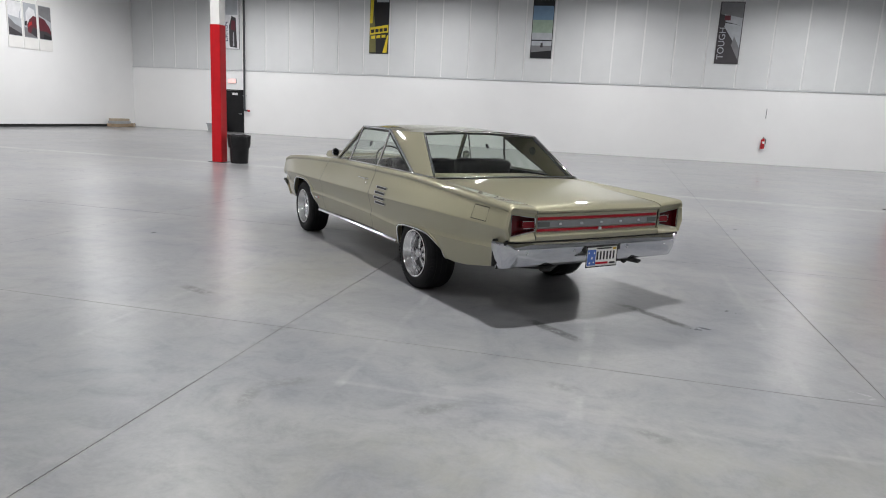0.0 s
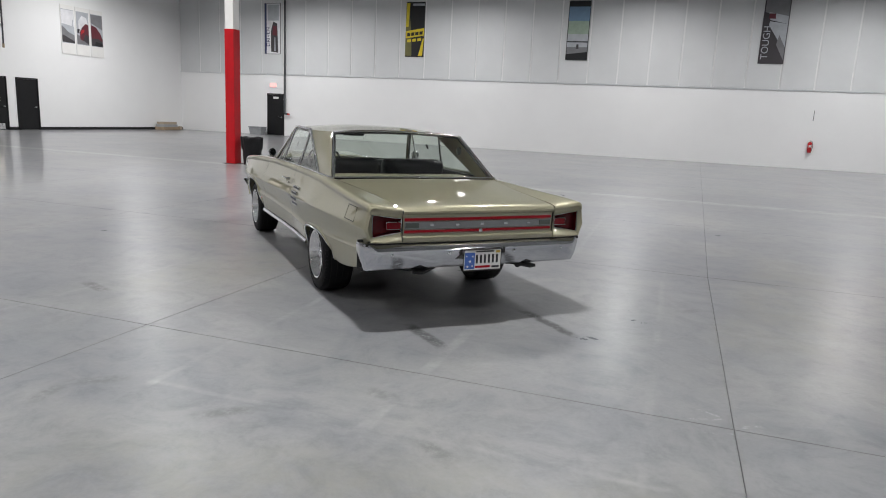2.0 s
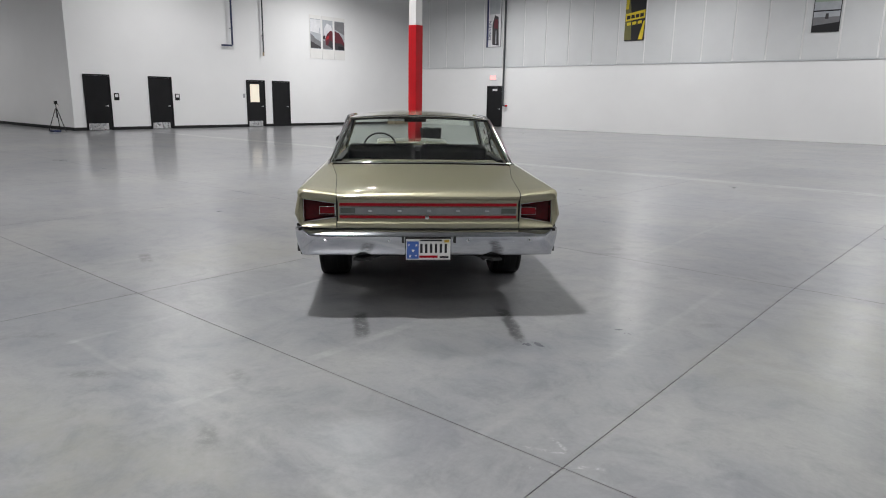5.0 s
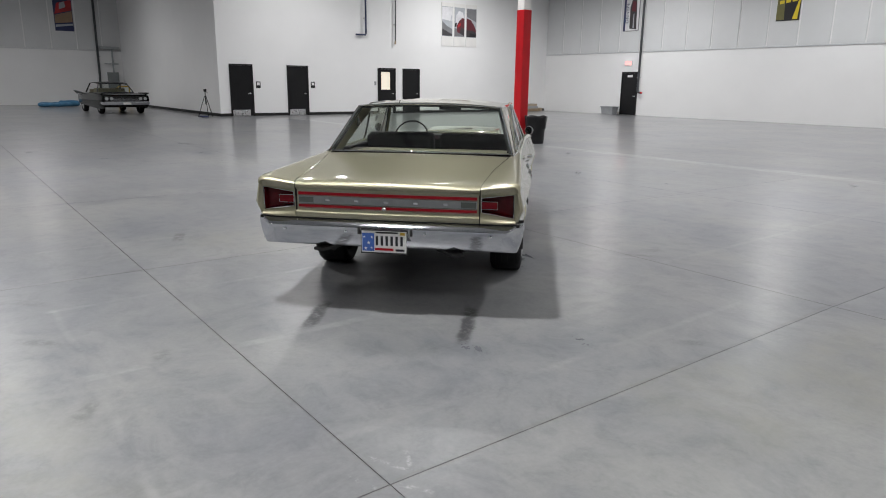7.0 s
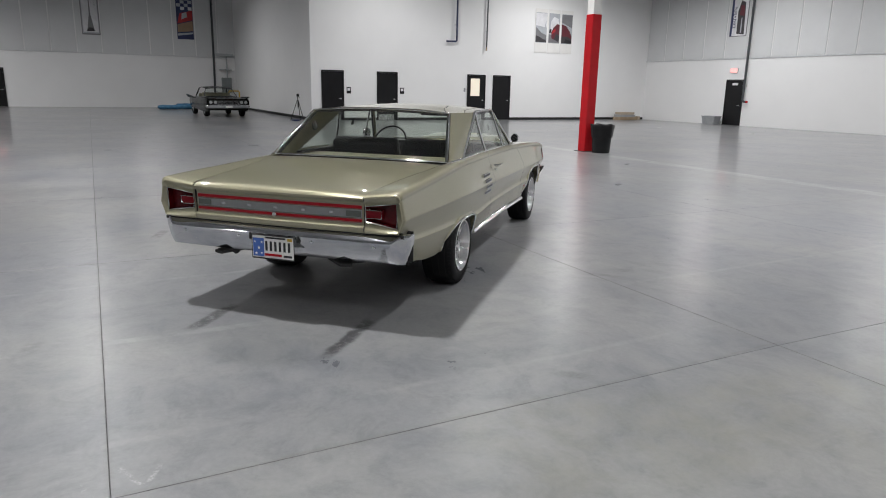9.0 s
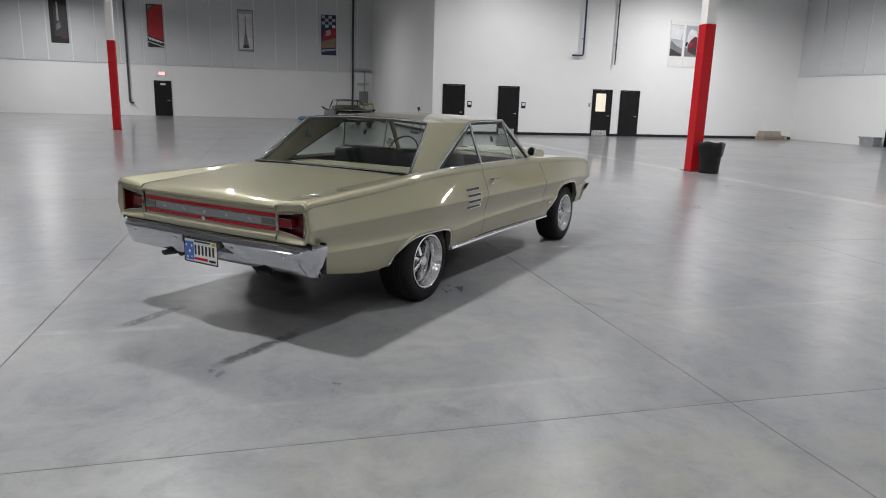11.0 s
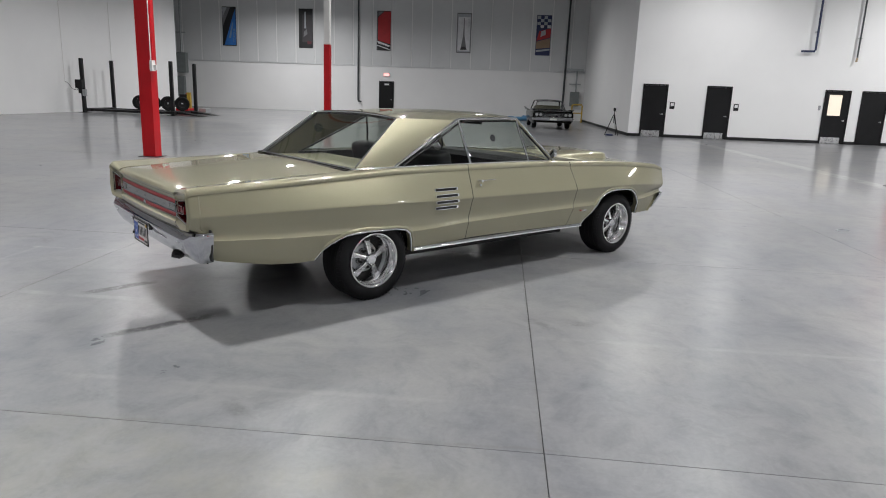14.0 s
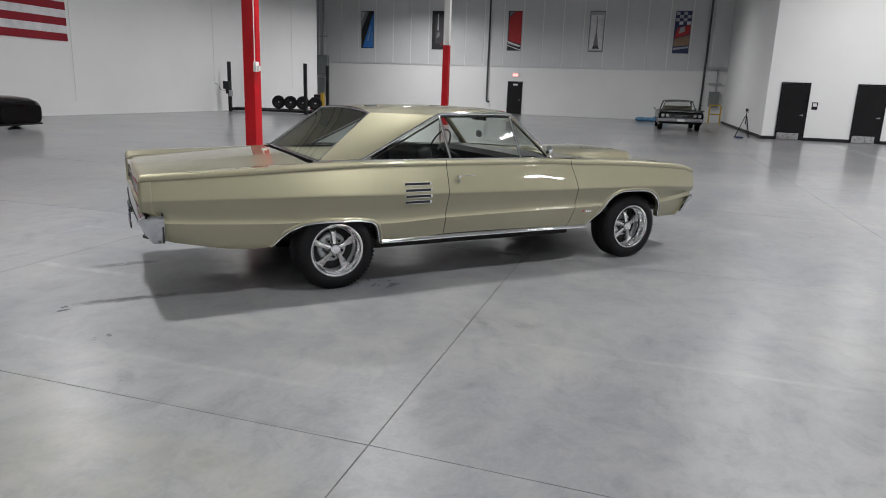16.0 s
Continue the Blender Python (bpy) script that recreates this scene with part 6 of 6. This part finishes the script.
def plain_wheel(parent, x, y, r, w, s, bright):
    wh = new("wheel")
    wh.parent = parent
    wh.matrix_basis = Matrix.Translation((x, y, r)) @ Euler((radians(-90 * s), 0, 0)).to_matrix().to_4x4()
    part("tyre", add_lathe(bmesh.new(), [(r * .6, -w), (r * .92, -w), (r, -w * .8), (r, -w * .2), (r * .92, 0), (r * .62, 0), (r * .6, -.02)], n=32, cap=False), RUBBER, wh, "", 40)
    part("rim", add_lathe(bmesh.new(), [(r * .62, -.005), (r * .5, -.04), (r * .25, -.03), (r * .12, -.005), (r * .01, 0)], n=28, cap=False), bright, wh, "", 40)


FAR_BUMPER = [(-.05, .56), (0, .575), (.035, .55), (.03, .50), (.0, .43), (-.05, .42)]
c2 = tagged(empty("finned_car", pose(-33.5, 10.18, 0, 0, 0, 2.5) @ Matrix.Diagonal((1, 1.06, 1, 1))), label="black finned 1960s car parked facing the hall", category="car")
skin(hull([(-2.55, .80, .42, .68, .84, .70), (-2.3, .95, .34, .72, .90, .80), (-1.2, 1.0, .30, .74, .93, .84), (.0, 1.0, .28, .74, .95, .86), (1.0, 1.02, .24, .73, .95, .86), (2.0, 1.02, .24, .72, .94, .88), (2.5, 1.0, .27, .72, .92, .86), (2.64, .98, .32, .72, .89, .84)]), "body", DARK_PAINT, c2)
for k in range(3):
    part("grille_bar", add_tube(bmesh.new(), [(2.70, -.55, .62 + .06 * k), (2.72, 0, .62 + .06 * k), (2.70, .55, .62 + .06 * k)], .010, 6), CHROME, c2)
part("grille_back", box((2.5, -.88, .57), (2.685, .88, .82), .02), BLACK_PLASTIC, c2)
for s in (1, -1):
    for v in (.80, .60):
        bm = add_lathe(bmesh.new(), [(.070, 0), (.076, .02), (.064, .03), (.032, .042), (.005, .045)], Matrix.Translation((2.685, s * v, .715)) @ Euler((0, radians(90), 0)).to_matrix().to_4x4(), 20)
        part("headlamp", bm, HEADLAMP, c2, "", 40)
    part("fender_peak", box((1.2, s * .93 - .03, .93), (2.62, s * .93 + .03, .975), .02), DARK_PAINT, c2)
part("front_bumper", bumper(2.78, .97, .12, .20, 1, .05, FAR_BUMPER, FAR_BUMPER, .8), CHROME, c2, "chrome front bumper", 30)
part("number_plate", box((2.815, -.16, .45), (2.83, .16, .55), .004), PLATE_WHITE, c2)
part("hood_trim", add_tube(bmesh.new(), [(2.60, -.86, .885), (2.68, 0, .915), (2.60, .86, .885)], .012, 6), CHROME, c2, "thin bright hood edge", 60)
part("bumper_lip", add_tube(bmesh.new(), [(2.74, -.9, .575), (2.815, 0, .58), (2.74, .9, .575)], .012, 6), CHROME, c2, "bright bumper edge", 60)
bm, rows = screen((.55, .62, 1.36, 1.40), (.95, .78, .96, .98), .10, .22)
g = part("windscreen", bm, GLASS, c2, "", 80)
g.visible_shadow = False
edge = rows[0] + [r[-1] for r in rows[1:-1]] + rows[-1][::-1] + [r[0] for r in rows[-2:0:-1]]
part("windscreen_frame", add_tube(bmesh.new(), edge, .022, 6, closed=True), DULL_CHROME, c2, "bright windscreen frame", 60)
skin([[(x, -w, z - .03), (x, -w * .8, z), (x, 0, z + .03), (x, w * .8, z), (x, w, z - .03)] for x, w, z in ((.58, .66, 1.40), (.1, .70, 1.45), (-.5, .70, 1.45), (-.85, .68, 1.41))], "roof", BLACK_PLASTIC, c2, "thin black roof", 60, False)
for s in (1, -1):
    part("rear_pillar", add_tube(bmesh.new(), [(-.85, s * .66, 1.39), (-1.35, s * .76, .96)], .03, 8), BLACK_PLASTIC, c2, "", 60)
    part("tail_fin", add_prism(bmesh.new(), [(-.6, s * .96, .93), (-2.5, s * .90, .86), (-2.62, s * 1.02, 1.03), (-2.2, s * 1.01, 1.03)], (0, s * .05, 0)), DARK_PAINT, c2, "black tail fin")
    part("fender_wing", add_prism(bmesh.new(), [(1.0, s * .96, .94), (2.5, s * .92, .90), (2.66, s * .99, .955), (2.2, s * .985, .965)], (0, 0, .03)), DARK_PAINT, c2, "flared black fender edge")
skin([[(x, -.8, .96), (x, 0, .97), (x, .8, .96)] for x in (-1.5, .9)], "cabin_tub", VINYL, c2, "", 60, False)
for x, z in ((-.15, 1.16), (-1.05, 1.10)):
    part("bench_seat", box((x - .12, -.66, .93), (x + .1, .66, z), .05), TRIM_TAN, c2, "olive bench backrest")
for x in (1.65, -1.5):
    for s in (1, -1):
        plain_wheel(c2, x, s * .93, .345, .2, s, CHROME)

c3 = tagged(empty("sports_car", pose(-10.92, -11.13, 0, 0, 0, 99) @ Matrix.Diagonal((1, 1, 1.08, 1))), label="low gloss black sports coupe parked near the end wall", category="car")
skin(hull([(-2.2, .80, .30, .62, .78, .62), (-2.05, .90, .22, .66, .88, .70), (-1.3, .94, .18, .70, .92, .72), (-.2, .94, .16, .66, .88, .74), (.8, .93, .16, .66, .86, .74), (1.5, .94, .17, .66, .86, .72), (2.0, .93, .15, .60, .82, .70), (2.3, .88, .15, .55, .74, .62), (2.42, .78, .17, .50, .64, .50)]), "body", BLACK_PAINT, c3)
skin([[(x, -w, zb), (x, -w * .93, zb + (zt - zb) * .6), (x, -w * .62, zt), (x, 0, zt + .02), (x, w * .62, zt), (x, w * .93, zb + (zt - zb) * .6), (x, w, zb)] for x, w, zb, zt in ((-1.9, .66, .86, .92), (-1.2, .72, .86, 1.10), (-.5, .74, .86, 1.21), (.1, .74, .86, 1.20), (.6, .74, .85, 1.04), (1.1, .72, .82, .85))], "cabin", BLACK_PAINT, c3, "dark glazed cabin", 50, False)
for s in (1, -1):
    bm = add_prism(bmesh.new(), [(2.16, s * .60, .71), (2.36, s * .55, .64), (2.27, s * .84, .62), (2.10, s * .88, .68)], (0, 0, .05))
    part("headlamp", bm, HEADLAMP, c3)
    for x in (1.45, -1.3):
        plain_wheel(c3, x, s * .935, .34, .24, s, BLACK_STEEL)
part("splitter", box((1.95, -.80, .10), (2.40, .80, .15), .01), BLACK_PLASTIC, c3)

# ---------------------------------------------------------------- floor slabs between saw-cut joints
GAP_W = 0.004


def lean(y):
    """The long joints wander a little to the east, more so beyond the second cross joint."""
    return 0.006 * min(max(0.0, y - JY), SLAB) + 0.027 * max(0.0, y - JY - SLAB)


i0, i1 = math.floor((WEST - JX) / SLAB) - 1, math.ceil((EAST - JX) / SLAB)
j0, j1 = math.floor((-19.5 - JY) / SLAB), math.ceil((NORTH - JY) / SLAB)
slab_mesh = {}
for i in range(i0, i1):
    for j in range(j0, j1):
        c, d = max(JY + j * SLAB, -19.5) + GAP_W / 2, min(JY + (j + 1) * SLAB, NORTH) - GAP_W / 2
        if d - c < 0.05:
            continue
        q0, q1 = lean(c), lean(d)
        x = [min(max(JX + (i + k) * SLAB + q + (GAP_W / 2 if k == 0 else -GAP_W / 2), WEST), EAST) for q, k in ((q0, 0), (q0, 1), (q1, 1), (q1, 0))]
        if x[1] - x[0] < 0.05 and x[2] - x[3] < 0.05:
            continue
        a, w, h, e = x[0], x[1] - x[0], d - c, 0.001
        l, r = x[3] - a, x[2] - a
        key = (round(w, 3), round(h, 3), round(l, 3), round(r, 3))
        if key in slab_mesh:
            ob = new("slab", slab_mesh[key])
            ob.parent = floor
        else:
            bm = bmesh.new()
            top = [(e, e, 0), (w - e, e, 0), (r - e, h - e, 0), (l + e, h - e, 0)]
            add_grid(bm, [[(0, 0, z), (w, 0, z), (r, h, z), (l, h, z)] for z in (-.012, -e)] + [top], True)
            add_fan(bm, top)
            ob = part("slab", bm, CONCRETE, floor)
            slab_mesh[key] = ob.data
        ob.location = (a, c, 0)
